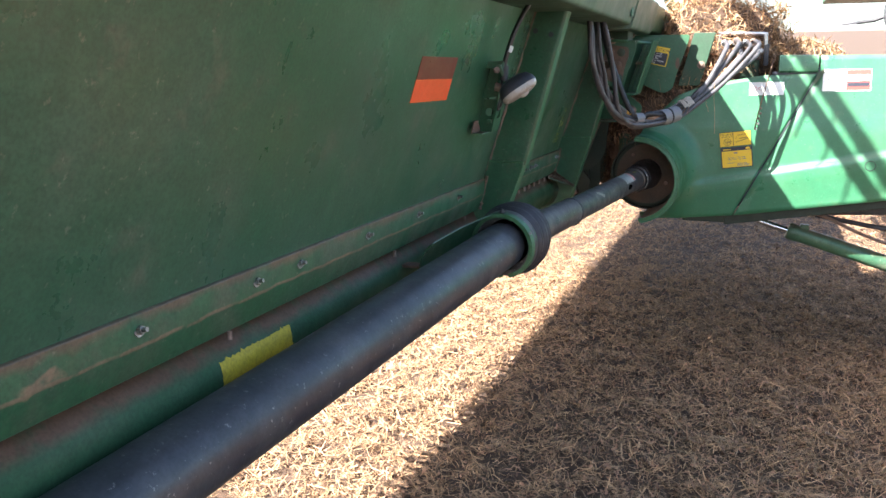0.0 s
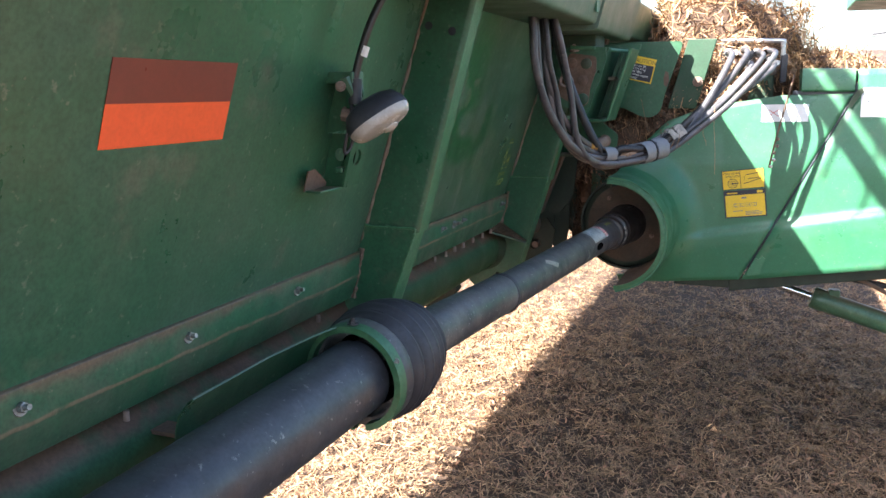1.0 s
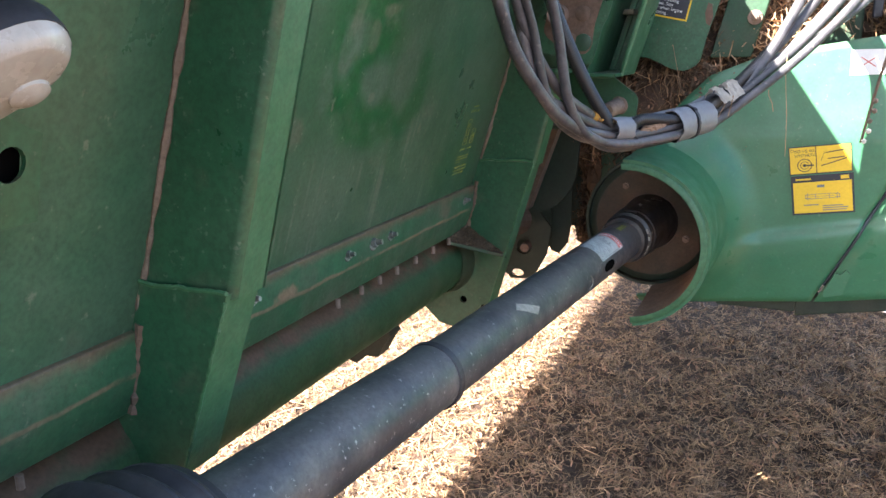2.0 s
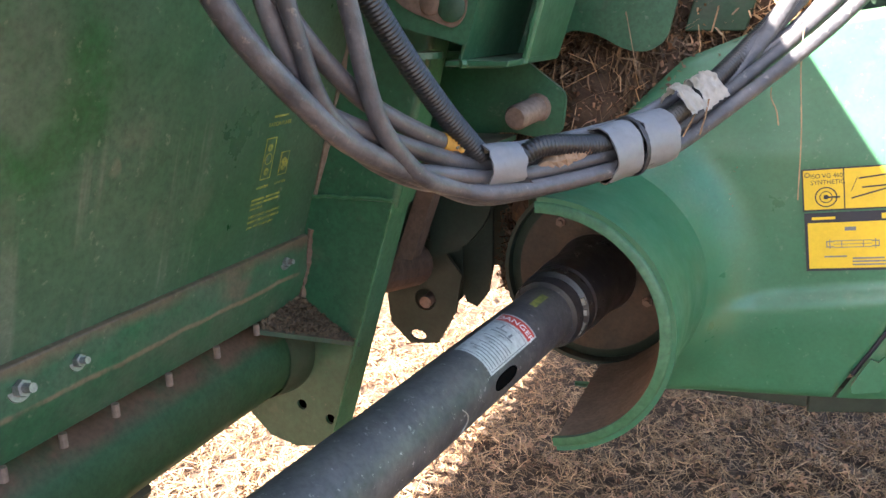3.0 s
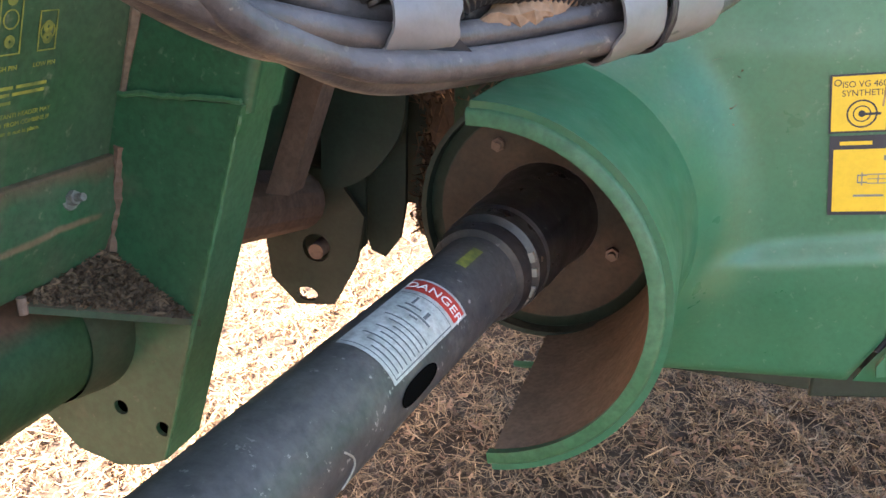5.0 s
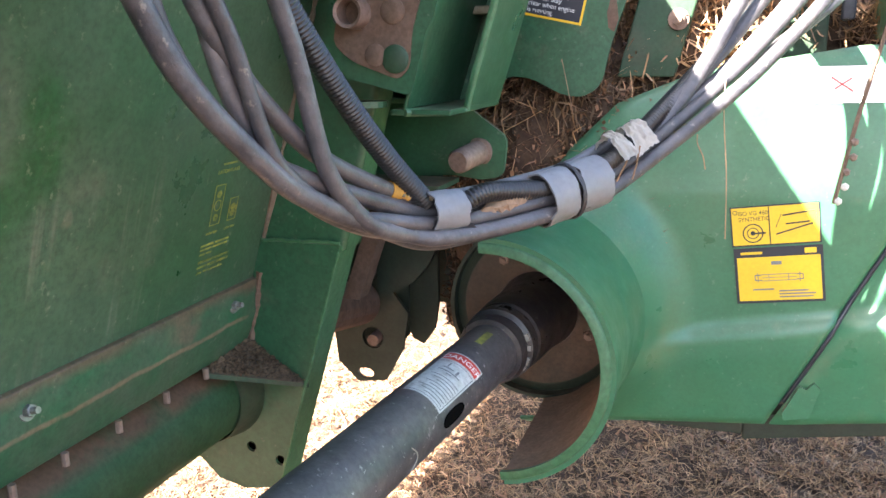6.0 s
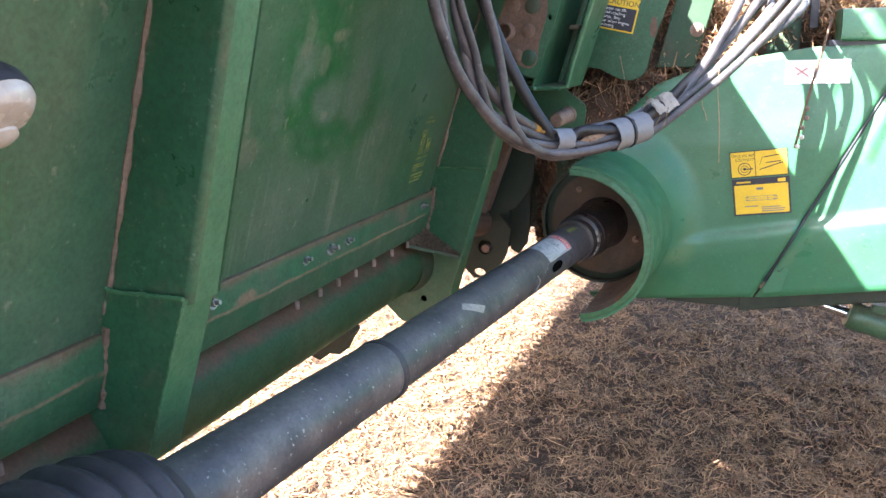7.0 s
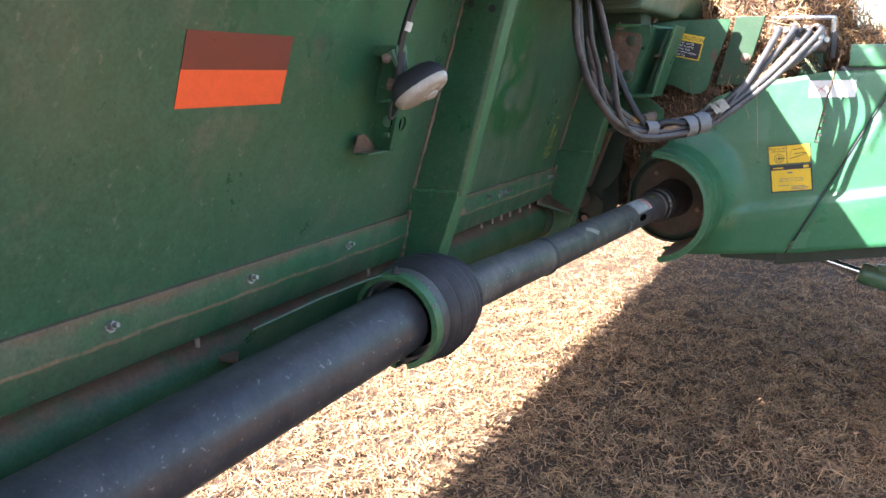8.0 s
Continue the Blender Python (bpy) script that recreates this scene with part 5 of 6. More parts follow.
part("port", box(-0.02, 0.02, -0.02, 0.02, 0.03, 0.06, 0.004, Matrix.Translation(c0 + cd * 0.26)), "green", lift)
fix(lift)
under = thing("under_frame", "dark steel frame and hoses beneath the feeder house", "frame", (0.6, 4.4, 0.9))
part("cross_rail", box(0.25, 1.5, 4.22, 4.30, 0.84, 0.92, 0.006, Matrix(((1, 0, 0, 0), (0, 1, 0, 0), (0.05, 0, 1, 0), (0, 0, 0, 1)))), "rubber", under)
part("cross_rail", box(0.9, 1.6, 4.5, 4.6, 0.62, 0.90, 0.006), "rubber", under)
part("hanger", sweep([(0.30, 4.20, 0.93), (0.36, 4.2, 0.86), (0.60, 4.2, 0.82), (1.1, 4.2, 0.76)], 0.012, 10), "rubber", under)
fix(under)

# ---- coupler block of the header, beside the hoses ----
coupler = thing("coupler_bracket", "green hydraulic coupler bracket with dirty faceplate", "bracket", (-0.55, 3.42, 1.5))
CPM = facing_y(3.42)
faceplate = part("faceplate", plate(rounded([(-0.642, 1.528), (-0.510, 1.494), (-0.496, 1.545), (-0.488, 1.575), (-0.478, 1.590), (-0.458, 1.665), (-0.462, 1.70), (-0.595, 1.70)], 0.006, 2), [(-0.608, 1.592, 0.008), (-0.482, 1.625, 0.006)], 0.008, CPM), "plate_green", coupler)
part("dirty_pad", plate(rounded([(-0.615, 1.560), (-0.590, 1.538), (-0.525, 1.514), (-0.510, 1.530), (-0.506, 1.575), (-0.488, 1.63), (-0.488, 1.672), (-0.575, 1.684), (-0.600, 1.62)], 0.014, 3), [], 0.0035, facing_y(3.4115)), "rust", faceplate, "brown grimy pad")
smooth_by_angle(part("socket", lathe((-0.580, 3.40, 1.597), (-0.580, 5, 1.597), [(0.012, 0.0), (0.012, 0.015), (-0.018, 0.015), (-0.020, 0.019), (0.012, 0.021)], 24), "dull_steel", faceplate, "open pipe socket"), 40)
for x, z, r in ((-0.565, 1.652, 0.016), (-0.520, 1.650, 0.017), (-0.530, 1.598, 0.016), (-0.555, 1.545, 0.014), (-0.528, 1.540, 0.018)):
    smooth_by_angle(part("plug", lathe((x, 3.4075, z), (x, 5, z), [(0.002, 0), (-0.004, 0.0), (-0.004, r * 0.8), (-0.002, r), (0.002, r)], 20), "rust" if r < 0.017 else "dark_green", faceplate), 40)
SHEAR = Matrix(((1, 0, 0.31, -0.31 * 1.476), (0, 1, 0, 0), (0, 0, 1, 0), (0, 0, 0, 1)))
for b in ((-0.545, -0.462, 3.43, 3.66, 1.468, 1.476), (-0.468, -0.462, 3.50, 3.66, 1.475, 1.70), (-0.64, -0.462, 3.655, 3.662, 1.47, 1.72), (-0.530, -0.524, 3.43, 3.66, 1.476, 1.70)):
    part("channel_side", box(*b, 0.002, SHEAR), "plate_green", coupler, "green folded channel")
for x in (-0.515, -0.497):
    part("stiffener", box(x, x + 0.006, 3.646, 3.655, 1.48, 1.69, 0.001, SHEAR), "edge", coupler)
part("slot_mark", box(-0.485, -0.482, 3.652, 3.6545, 1.56, 1.60, 0.0, SHEAR), "black", coupler)
part("channel_lip", sweep([(-0.525, 3.428, 1.472), (-0.49, 3.47, 1.470), (-0.464, 3.50, 1.472), (-0.451, 3.498, 1.52), (-0.396, 3.495, 1.70)], 0.0055, 8), "edge", coupler)
part("top_rod", sweep([(-0.57, 3.40, 1.700), (-0.50, 3.41, 1.697), (-0.40, 3.60, 1.690)], 0.006, 8), "edge", coupler)
part("bolt", bolt((-0.56, 3.41, 1.690), (0, -0.4, 1), 0.010, 0.014), "dull_steel", coupler)
part("pad", box(-0.50, -0.46, 3.60, 3.65, 1.60, 1.612, 0.003), "seam_dirt", coupler)
part("lower_ear", lathe((-0.585, 3.44, 1.478), (-0.585, 3.44, 3), [(0, 0), (0, 0.030), (0.008, 0.030), (0.008, 0)], 20), "plate_green", coupler)
part("bolt", sweep([(-0.605, 3.435, 1.478), (-0.605, 3.435, 1.458)], 0.008, 8), "seam_dirt", coupler)
part("upper_block", box(-0.62, -0.50, 3.45, 3.60, 1.69, 1.76, 0.004), "dark_green", coupler)
fix(coupler)

pin = thing("latch_pin", "rusty steel latch pin in a green ear plate", "pin", (-0.55, 3.7, 1.4))
part("ear_plate", plate(rounded([(-0.70, 1.345), (-0.545, 1.352), (-0.505, 1.345), (-0.466, 1.352), (-0.460, 1.415), (-0.515, 1.455), (-0.535, 1.475), (-0.70, 1.478)], 0.014, 3), [], 0.010, facing_y(3.71)), "plate_green", pin)
part("ear_edge", box(-0.66, -0.525, 3.64, 3.70, 1.472, 1.479, 0.002), "edge", pin)
part("shelf", box(-0.72, -0.54, 3.60, 3.70, 1.340, 1.349, 0.002), "dark_green", pin)
smooth_by_angle(part("shank", lathe((-0.505, 3.712, 1.392), (-0.521, 3.630, 1.382), [(0, 0.023), (0.012, 0.023), (0.014, 0.019), (0.078, 0.019), (0.082, 0.016), (0.083, 0)], 24), "dull_steel", pin, "rusty round pin"), 40)
fix(pin)

# ---- plate with the caution decal ----
side_plate = thing("side_plate", "green curved steel plate carrying a caution decal", "plate", (-0.4, 3.9, 1.47))
o = [(-0.58, 1.74), (-0.58, 1.46), (-0.556, 1.46), (-0.545, 1.480), (-0.528, 1.495), (-0.505, 1.505), (-0.470, 1.500), (-0.445, 1.488), (-0.423, 1.476), (-0.400, 1.469), (-0.377, 1.468), (-0.356, 1.479), (-0.343, 1.495), (-0.331, 1.553), (-0.288, 1.689), (-0.275, 1.74)]
part("plate", plate(rounded(o, 0.016, 3), [], 0.010, facing_y(3.915)), "plate_green", side_plate)
part("brace", box(-0.30, -0.20, 3.96, 3.98, 1.50, 1.75, 0.003, Matrix(((1, 0, 0.25, -0.40), (0, 1, 0, 0), (0, 0, 1, 0), (0, 0, 0, 1)))), "dark_green", side_plate)
part("bolt", bolt((-0.222, 3.955, 1.598), (0, -1, 0), 0.012, 0.012), "dull_steel", side_plate)
part("rust_patch", plate([(-0.335, 1.585), (-0.325, 1.578), (-0.318, 1.60), (-0.322, 1.63), (-0.332, 1.635), (-0.338, 1.61)], [], 0.001, facing_y(3.9045)), "rust", side_plate)
fix(side_plate)
cau = thing("caution_decal", "yellow and black caution decal on green plate", "decal", (-0.43, 3.9, 1.63))
CF = Matrix.Translation((-0.488, 3.9035, 1.612)) @ Matrix(((1, 0, 0, 0), (0, 0, -1, 0), (0, 1, 0, 0), (0, 0, 0, 1))) @ pose(0, 0, 0, 0, 0, -12)
part("backing", flat(0, 0.108, 0, 0.088, CF), "yellow", cau)
part("text_field", flat(0.004, 0.104, 0.004, 0.062, CF, 0.0005), "black", cau)
text_mesh("CAUTION", 0.020, CF @ Matrix.Translation((0.019, 0.0675, 0.001)), "black", cau)
bm = bmesh.new()
bm.faces.new([bm.verts.new(CF @ Vector(p)) for p in ((0.004, 0.067, 0.0011), (0.017, 0.067, 0.0011), (0.0105, 0.081, 0.0011))])
part("triangle", bm, "black", cau)
text_mesh("Header can lift.\nAvoid crushing\ninjuries. Stay\nclear when engine\nis running.", 0.0115, CF @ Matrix.Translation((0.008, 0.0515, 0.001)), "white", cau, spacing=0.95)
fix(cau)

# ---- hydraulic hoses ----
hoses = thing("hose_bundle", "bundle of dusty hydraulic hoses hanging in a loop", "hose", (-0.5, 3.1, 1.35))
HN = Vector((0.327, -0.126, 0)).normalized()
BUN = [(-0.438, 3.258, 1.366), (-0.399, 3.312, 1.365), (-0.338, 3.382, 1.375), (-0.300, 3.436, 1.385), (-0.256, 3.494, 1.411)]


def hose(pts, out, r, name="hose", material="hose", label="", ends=(0, 0, 0)):
    """A hose through the points, lifted off the plane of the loop by out."""
    path = spline([Vector(p) + HN * out for p in pts], 9)
    rad = [r * (1 + 0.03 * noise.noise((i * 0.2, r * 900, out * 300))) for i in range(len(path))]
    return smooth_by_angle(part(name, sweep(path, rad, 12), material, hoses, label), 60)


def bundle(du, dv, last):
    """The run through the clamps, offset sideways and up, then the rise to its coupling."""
    side = Vector((0.72, -0.69, 0))
    run = [Vector(p) + side * du + Vector((0, 0, dv)) for p in BUN]
    tip = Vector(last)
    a = run[-1]
    bow = Vector((tip.x * 0.93 + 0.014, 3.72 + 1.5 * dv, tip.z - 0.040))
    mid = [a.lerp(bow, 0.5) + Vector((0.010, -0.012, -0.012)), bow, tip.lerp(bow, 0.4) + Vector((0, 0, 0.010))]
    return run + mid + [tip]


H1 = [(-0.585, 2.93, 1.80), (-0.572, 2.925, 1.72), (-0.568, 2.929, 1.64), (-0.557, 2.957, 1.567), (-0.543, 2.994, 1.504), (-0.516, 3.063, 1.431), (-0.498, 3.111, 1.397), (-0.469, 3.187, 1.360)]
H2 = [(-0.575, 2.97, 1.80), (-0.56, 2.955, 1.72), (-0.555, 2.963, 1.642), (-0.549, 2.979, 1.567), (-0.535, 3.015, 1.505), (-0.515, 3.065, 1.455), (-0.491, 3.128, 1.424), (-0.458, 3.215, 1.390)]
H3 = [(-0.565, 3.0, 1.80), (-0.548, 2.99, 1.72), (-0.541, 3.0, 1.643), (-0.528, 3.036, 1.560), (-0.516, 3.065, 1.468), (-0.505, 3.093, 1.430), (-0.487, 3.140, 1.393), (-0.465, 3.196, 1.378)]
H4 = [(-0.555, 3.02, 1.80), (-0.53, 3.03, 1.72), (-0.518, 3.058, 1.646), (-0.505, 3.093, 1.552), (-0.495, 3.119, 1.453), (-0.485, 3.145, 1.408), (-0.471, 3.180, 1.375), (-0.452, 3.230, 1.357)]
H5 = [(-0.56, 3.02, 1.80), (-0.545, 3.0, 1.68), (-0.538, 3.008, 1.602), (-0.521, 3.052, 1.529), (-0.498, 3.110, 1.466), (-0.478, 3.163, 1.432), (-0.456, 3.220, 1.405)]
H6 = [(-0.55, 3.03, 1.80), (-0.542, 3.005, 1.70), (-0.535, 3.020, 1.60), (-0.523, 3.050, 1.50), (-0.497, 3.112, 1.415), (-0.468, 3.188, 1.370)]
TIPS = [(-0.125, 4.10, 1.705), (-0.072, 4.12, 1.715), (-0.028, 4.13, 1.705), (0.004, 4.13, 1.710), (0.020, 4.12, 1.675), (-0.050, 4.12, 1.672)]
hose([(x + 0.006, y + 0.004, z + 0.011) for x, y, z in H1] + bundle(0.000, -0.022, TIPS[0]), 0.0, 0.0108)
hose(H2 + bundle(0.002, 0.010, TIPS[1]), -0.005, 0.0098)
hose(H3 + bundle(0.012, 0.000, TIPS[2]), 0.004, 0.0082)
hose(H4 + bundle(0.014, -0.015, TIPS[3]), 0.010, 0.0092)
hose(H5 + bundle(-0.004, 0.022, TIPS[4]), -0.008, 0.0092)
hose(H6 + bundle(-0.010, -0.010, TIPS[5]), -0.012, 0.0095)
# corrugated conduit: one falls into the clamp, one runs on through it
def corrugated(pts, r, pitch=0.0044):
    path = spline(pts, 24)
    d = [0.0]
    for a, b in zip(path, path[1:]):
        d.append(d[-1] + (b - a).length)
    n = int(d[-1] / pitch * 4)
    out, rad = [], []
    k = 0
    for i in range(n + 1):
        s = d[-1] * i / n
        while k < len(d) - 2 and d[k + 1] < s:
            k += 1
        out.append(path[k].lerp(path[k + 1], (s - d[k]) / max(1e-6, d[k + 1] - d[k])))
        rad.append(r + 0.0013 * (1 if i % 4 in (0, 1) else -0.4))
    return sweep(out, rad, 14)


part("conduit", corrugated([(-0.548, 3.03, 1.80), (-0.530, 3.045, 1.70), (-0.506, 3.090, 1.600), (-0.482, 3.150, 1.512), (-0.460, 3.208, 1.443), (-0.437, 3.263, 1.386)], 0.0108), "conduit", hoses, "black corrugated conduit", True)
up_run = [Vector(p) + Vector((0.008, -0.008, 0.022)) for p in BUN]
part("conduit", corrugated([up_run[0].lerp(up_run[1], 0.52) + Vector((0.002, 0.0, -0.012)), up_run[1] + Vector((0.01, 0, 0.006)), up_run[2] + Vector((0, 0, -0.009)), up_run[3] + Vector((0, 0, -0.010)), up_run[4] + Vector((0, 0, -0.004)), (-0.165, 3.61, 1.525), (-0.072, 3.76, 1.645), (-0.045, 4.08, 1.700)], 0.0105), "conduit", hoses, "black corrugated conduit", True)
# ochre mark, wraps and clamp
smooth_by_angle(part("ochre_wrap", sweep([Vector((-0.457, 3.218, 1.4057)) - HN * 0.008, Vector((-0.447, 3.243, 1.3985)) - HN * 0.008], 0.0103, 14), "ochre", hoses, "ochre tape"), 60)


def wrap(i0, t0, t1, ru, rv, material, name, label, dz=0.0):
    a, b = Vector(BUN[i0]), Vector(BUN[i0 + 1])
    d = (b - a).normalized()
    p0, p1 = a.lerp(b, t0), a.lerp(b, t1)
    up = (Vector((0, 0, 1)) - d * d.z).normalized()
    side = d.cross(up)
    bm = bmesh.new()
    rows = []
    n = 40
    for s in [i / 10 for i in range(11)]:
        row = []
        for j in range(n):
            a = j * math.tau / n
            ca, sa = math.cos(a), math.sin(a)
            # ragged ends, dents and creases
            ss = s + (2 * s - 1) * 0.10 * noise.noise((ca * 2.5, sa * 2.5, i0 + t0 * 7 + (9 if s > 0.5 else 0)))
            dent = 1 + 0.06 * noise.noise((ca * 1.8, sa * 1.8, s * 1.5 + t0 * 5)) + 0.03 * noise.noise((ca * 6, sa * 6, s * 5 + t0))
            c = p0.lerp(p1, ss) + Vector((0.006, -0.006, dz))
            row.append(bm.verts.new(c + (up * rv * ca + side * ru * sa) * dent))
        rows.append(row)
    for q, w in zip(rows, rows[1:]):
        for j in range(n):
            bm.faces.new((q[j], q[(j + 1) % n], w[(j + 1) % n], w[j]))
    bmesh.ops.recalc_face_normals(bm, faces=bm.faces[:])
    bmesh.ops.solidify(bm, geom=bm.faces[:], thickness=0.002)
    return smooth_by_angle(part(name, bm, material, hoses, label), 50)


wrap(0, -0.02, 0.62, 0.025, 0.0235, "tape", "clamp", "grey strap clamp", 0.011)
wrap(2, -0.08, 0.52, 0.031, 0.033, "tape", "wrap", "grey rubber wrap")
wrap(2, 0.68, 1.40, 0.031, 0.033, "tape", "wrap", "grey rubber wrap")
wrap(2, 0.56, 0.64, 0.033, 0.035, "rubber", "tie", "black tie")
# loose flap of the clamp
bm = bmesh.new()
q = [Vector(p) + Vector((0.000, -0.030, 0.014)) for p in ((-0.414, 3.284, 1.352), (-0.404, 3.294, 1.366), (-0.384, 3.314, 1.342), (-0.402, 3.294, 1.344))]
vs = [bm.verts.new(p) for p in q]
bm.faces.new(vs)
bmesh.ops.solidify(bm, geom=bm.faces[:], thickness=0.003)
part("strap_end", bm, "rubber", hoses, "curled strap end")
# dried straw caught between the hoses
path = spline([(-0.386, 3.300, 1.371), (-0.361, 3.332, 1.377), (-0.338, 3.358, 1.386)], 8)
bm = sweep(path, [max(0.002, 0.0095 * math.sin(math.pi * (k + 0.5) / len(path)) ** 0.6) for k in range(len(path))], 12)
for w in bm.verts:
    w.co += 0.004 * Vector((noise.noise(w.co * 160), noise.noise(w.co * 160 + Vector((5, 0, 0))), noise.noise(w.co * 160 + Vector((0, 9, 0)))))
part("husk", bm, "bell_dirt", hoses, "caught tan husk")
rng = random.Random(8)
for k in range(9):
    bm = bmesh.new()
    bmesh.ops.create_icosphere(bm, subdivisions=1, radius=rng.uniform(0.0025, 0.0048))
    for w in bm.verts:
        w.co *= 1 + rng.uniform(-0.25, 0.2)
    bm.transform(Matrix.Translation((-0.462 + 0.022 * rng.random() + 0.004 * k, 3.225 + 0.006 * k, 1.397 - 0.001 * k + 0.004 * rng.random())))
    part("kernel", bm, "ochre" if k % 3 == 0 else "seam_dirt", hoses, "caught grain")
# white rag tape with hanging strings
def rag(centre, along, width, length, turn, seed):
    """A torn strip of tape folded over the conduit, its ends hanging."""
    bm = bmesh.new()
    nu, nv = 26, 18
    d = Vector(along).normalized()
    up = (Vector((0, 0, 1)) - d * d.z).normalized()
    side = d.cross(up)
    grid = []
    for i in range(nu + 1):
        u = i / nu * 2 - 1
        row = []
        for j in range(nv + 1):
            v = j / nv * 2 - 1
            a = u * turn
            pinch = 0.55 + 0.45 * abs(u)
            crumple = 0.006 * noise.noise((u * 3.0, v * 2.5, seed)) + 0.0035 * noise.noise((u * 8, v * 7, seed + 4))
            r = 0.0165 + crumple + 0.010 * max(0.0, abs(u) - 0.55)
            edge = 0.10 * noise.noise((u * 6, 2.0 if v > 0 else 7.0, seed))
            p = Vector(centre) + d * (v * (1 + edge) * width * pinch) + (up * math.cos(a) + side * math.sin(a)) * r
            p += side * (u * length * max(0.0, abs(u) - 0.5)) - Vector((0, 0, 0.016)) * max(0.0, abs(u) - 0.5)
            row.append(bm.verts.new(p))
        grid.append(row)
    for a, b in zip(grid, grid[1:]):
        for j in range(nv):
            bm.faces.new((a[j], a[j + 1], b[j + 1], b[j]))
    bmesh.ops.solidify(bm, geom=bm.faces[:], thickness=0.0018)
    part("rag_tape", bm, "white_tape", hoses, "torn white tape", True)


RAG_WAY = (0.55, 0.62, 0.42)
rag((-0.241, 3.486, 1.442), RAG_WAY, 0.020, 0.010, 2.0, 3.0)
rag((-0.261, 3.464, 1.432), RAG_WAY, 0.012, 0.026, 1.7, 8.0)
for p0, p1 in (((-0.237, 3.464, 1.432), (-0.255, 3.456, 1.388)), ((-0.229, 3.464, 1.432), (-0.236, 3.456, 1.391))):
    p0, p1 = Vector(p0), Vector(p1)
    part("string", sweep([p0, p0.lerp(p1, 0.5) + Vector((0.001, -0.002, 0)), p1], 0.0011, 6), "straw", hoses)
# hanging stalks
for x, y, z, l, lean in ((-0.135, 3.56, 1.515, 0.215, 0.012), (-0.165, 3.54, 1.440, 0.045, 0.012)):
    part("stalk", sweep(spline([(x, y, z), (x + 0.001, y - 0.006, z - l * 0.25), (x + lean * 0.7, y - 0.006, z - l * 0.6), (x + lean, y, z - l)], 6), 0.0008, 5), "straw", hoses)
# couplings at the far end
for i, t in enumerate(TIPS):
    t = Vector(t)
    d = Vector((0.05, 0.96, 0.14)).normalized()
    smooth_by_angle(part("coupling", lathe(t - d * 0.045, t + d * 0.03, [(0, 0.011), (0, 0.0145), (0.02, 0.0145), (0.022, 0.017), (0.05, 0.017), (0.052, 0.013), (0.075, 0.013), (0.075, 0)], 8), "dull_steel" if i % 2 else "steel", hoses, "steel hose coupling"), 30)
fix(hoses)

# ---- multi-coupler with its handle ----
multi = thing("multi_coupler", "worn steel multi-coupler with a bent rod handle", "coupler", (-0.03, 3.93, 1.6))
smooth_by_angle(part("handle", sweep(spline([(-0.132, 3.90, 1.60), (-0.134, 3.895, 1.70), (-0.134, 3.893, 1.742), (-0.125, 3.892, 1.752), (0.055, 3.890, 1.748), (0.066, 3.891, 1.738), (0.068, 3.893, 1.70), (0.075, 3.90, 1.60)], 6), 0.0085, 12), "steel", multi, "dull steel rod handle"), 60)
part("block", box(-0.105, 0.050, 3.89, 3.97, 1.625, 1.715, 0.012), "dull_steel", multi, "oily steel block")
rng = random.Random(2)
for k in range(8):
    c = (-0.09 + 0.02 * k, 3.885, 1.65 + rng.uniform(0, 0.06))
    part("fitting", lathe(c, (c[0], 5, c[2]), [(-0.02, 0), (-0.02, 0.010), (-0.008, 0.012), (0.01, 0.013)], 8), "steel" if k % 3 else "lens", multi)
part("lever", box(0.062, 0.085, 3.885, 3.90, 1.60, 1.70, 0.004), "rubber", multi)
part("mount", box(-0.10, 0.045, 3.90, 3.98, 1.49, 1.64, 0.006), "dark_green", multi)
fix(multi)
multi.location += Vector((-0.012, 0.285, -0.004))
multi.scale = (1.06, 1.0, 1.03)

# safety chain and cord on the cover
chain = thing("lanyard_chain", "rusty lanyard cord hanging over the cover", "chain", (0.08, 3.88, 1.3))
part("cord", sweep(spline([(0.10, 3.89, 1.62), (0.085, 3.885, 1.54), (0.062, 3.88, 1.43), (0.040, 3.878, 1.30)], 8), 0.0034, 6), "rust", chain)
for k in range(5):
    bm = bmesh.new()
    bmesh.ops.create_icosphere(bm, subdivisions=1, radius=0.007)
    bm.transform(Matrix.Translation((0.062 - 0.004 * k + 0.004 * (k % 2), 3.878, 1.40 - 0.024 * k)))
    part("bead", bm, "white_tape" if k > 2 else "dull_steel", chain)
fix(chain)


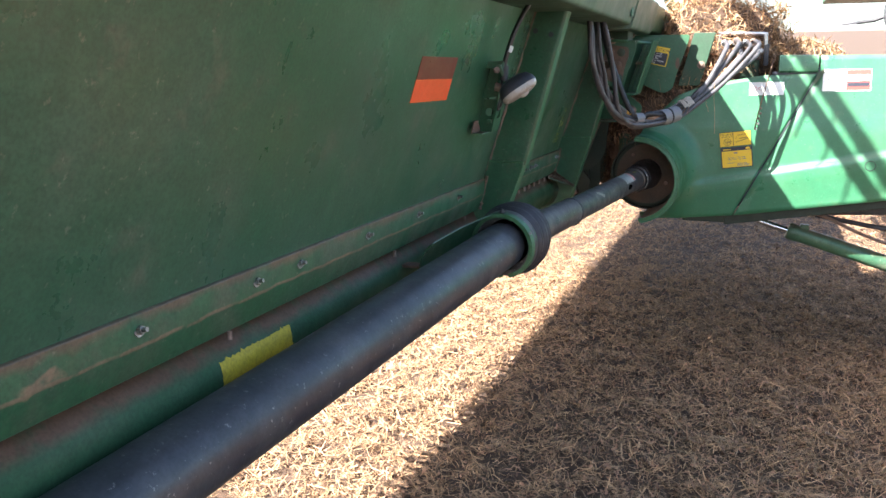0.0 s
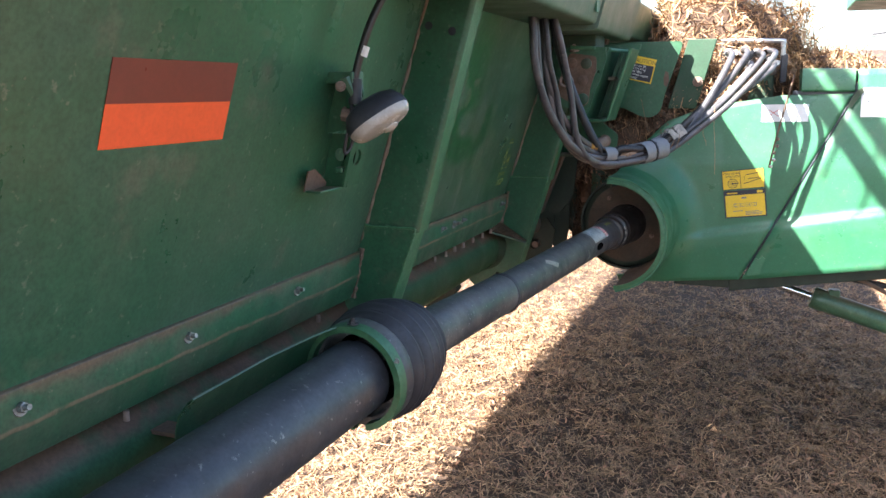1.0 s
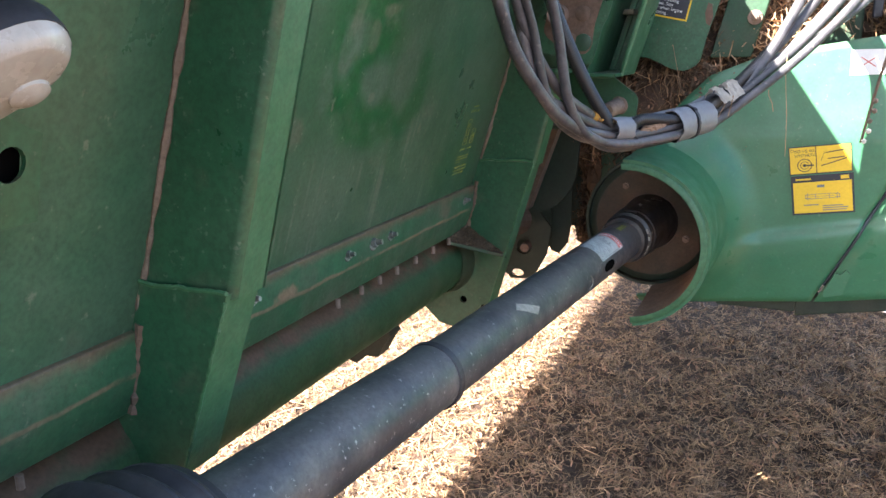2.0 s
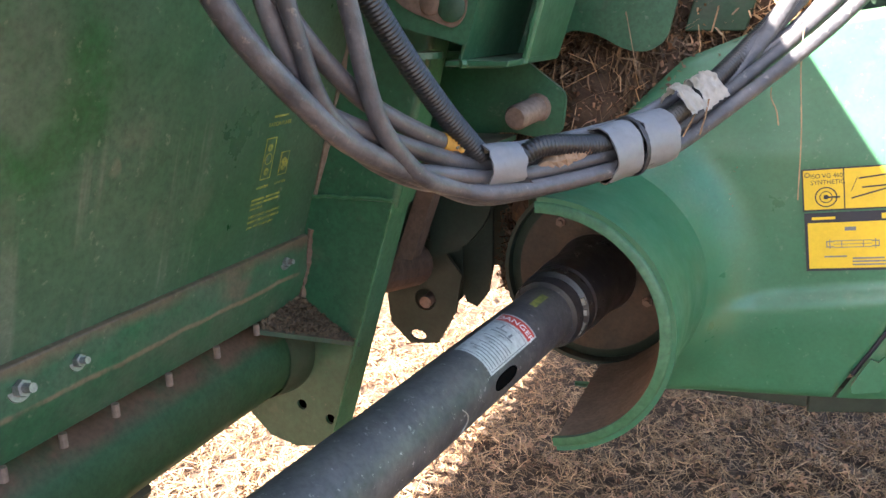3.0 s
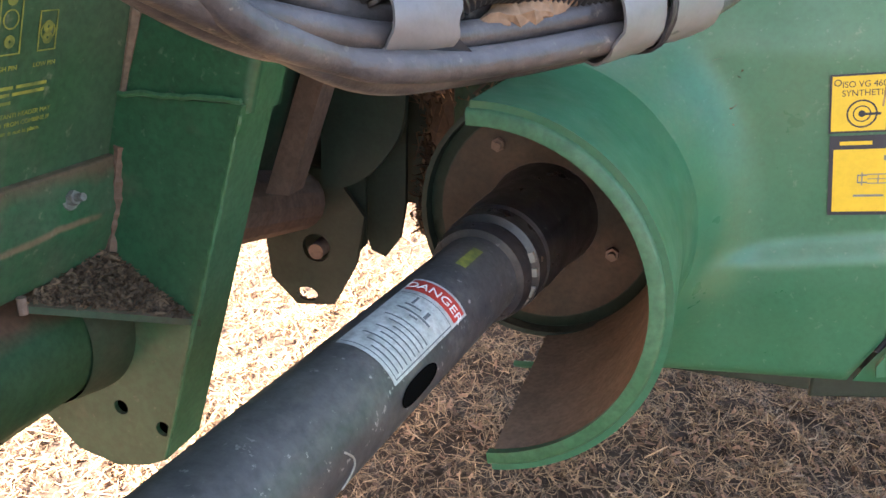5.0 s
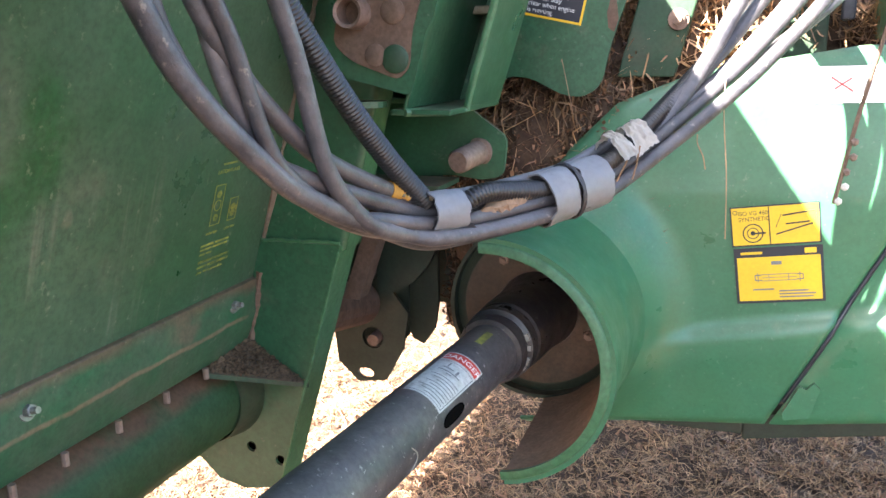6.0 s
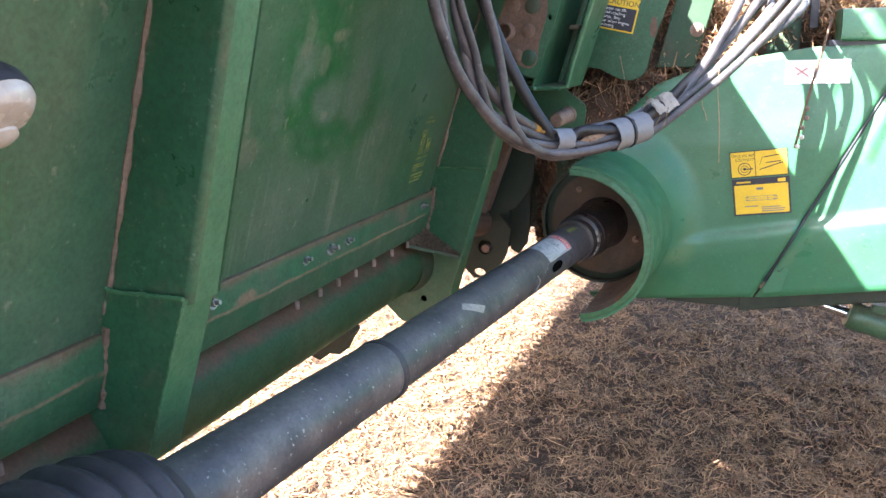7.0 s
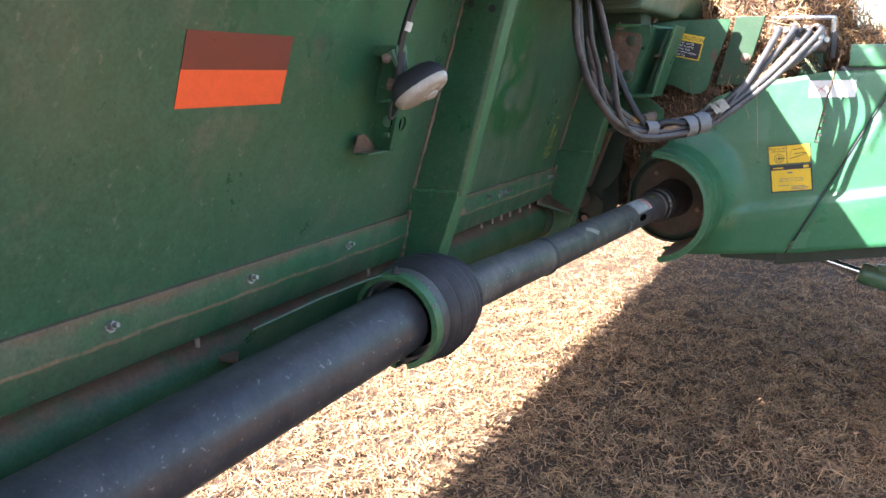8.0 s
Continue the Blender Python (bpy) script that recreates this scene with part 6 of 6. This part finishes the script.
# ---- heaps of straw on and round the feeder house ----
def heap(name, centre, size, count, seed, material, label, length=(0.03, 0.14), tilt=0.6, width=(0.0025, 0.006)):
    rng = np.random.default_rng(seed)
    v = rng.normal(0, 1, (count, 3))
    v /= np.linalg.norm(v, axis=1)[:, None]
    v[:, 2] = np.abs(v[:, 2])
    rad = rng.uniform(0.80, 1.04, count)
    lump = np.array([1 + 0.22 * noise.noise((a * 2.2 + seed, b * 2.2, c * 2.2)) for a, b, c in v])
    p = np.array(centre) + v * (rad * lump)[:, None] * np.array(size)
    ob = new(name, straw_mesh(name, p, material, length, width, tilt, seed))
    tagged(ob, label, "straw", kind="stuff")
    bm = bmesh.new()
    bmesh.ops.create_icosphere(bm, subdivisions=4, radius=1.0)
    for w in bm.verts:
        d = w.co.normalized()
        l = 0.84 * (1 + 0.22 * noise.noise((d.x * 2.2 + seed, d.y * 2.2, abs(d.z) * 2.2)))
        w.co = Vector((d.x * l * size[0], d.y * l * size[1], max(d.z, -0.2) * l * size[2])) + Vector(centre)
    core_ob = part(name + "_core", bm, "soil", None)
    core_ob.parent = ob
    return ob


heap("straw_heap", (-0.20, 4.50, 1.56), (0.42, 0.42, 0.46), 5200, 21, "straw", "sunlit heap of dry straw on the feeder house")
heap("straw_heap", (0.17, 4.56, 1.56), (0.30, 0.35, 0.17), 2600, 22, "straw", "low drift of dry straw on the feeder house")
heap("chaff_heap", (-0.40, 4.06, 1.20), (0.30, 0.14, 0.40), 13000, 23, "chaff", "dark chaff packed between header and feeder house", (0.015, 0.07), 0.8)
heap("husk_heap", (-0.40, 4.06, 1.205), (0.30, 0.145, 0.41), 5200, 33, "husk", "brown leaf bits and husks packed behind the plate", (0.008, 0.026), 0.9, (0.003, 0.009))
heap("stalk_heap", (-0.40, 4.055, 1.21), (0.30, 0.15, 0.42), 900, 37, "straw", "long dry stalks sticking out of the chaff", (0.06, 0.17), 0.7, (0.0012, 0.0024))
heap("chaff_heap", (-0.595, 4.09, 0.975), (0.095, 0.07, 0.27), 2600, 24, "chaff", "dark chaff packed beside the gearbox", (0.02, 0.09), 1.0)
heap("straw_heap", (-0.22, 4.06, 1.45), (0.13, 0.10, 0.24), 1500, 25, "straw", "dry straw caught behind the hoses", (0.03, 0.12), 0.8)

# ---- what shows of the combine above the feeder house ----
combine = thing("combine_platform", "green platform edge of the combine with mirror arm", "combine", (1.2, 6.0, 2.1))
part("platform", box(0.43, 2.4, 5.95, 6.6, 2.045, 2.16, 0.01), "cover", combine)
part("mirror_arm", sweep([(0.53, 6.0, 1.868), (0.72, 6.0, 1.892), (0.85, 6.0, 1.94)], 0.012, 8), "rubber", combine)
part("mirror", box(0.52, 0.62, 5.99, 6.01, 1.855, 1.885, 0.004), "tape", combine)
part("cable", sweep(spline([(0.80, 5.9, 2.06), (0.775, 5.9, 1.96), (0.79, 5.9, 1.86), (0.86, 5.9, 1.80)], 8), 0.012, 8), "rubber", combine)
fix(combine)
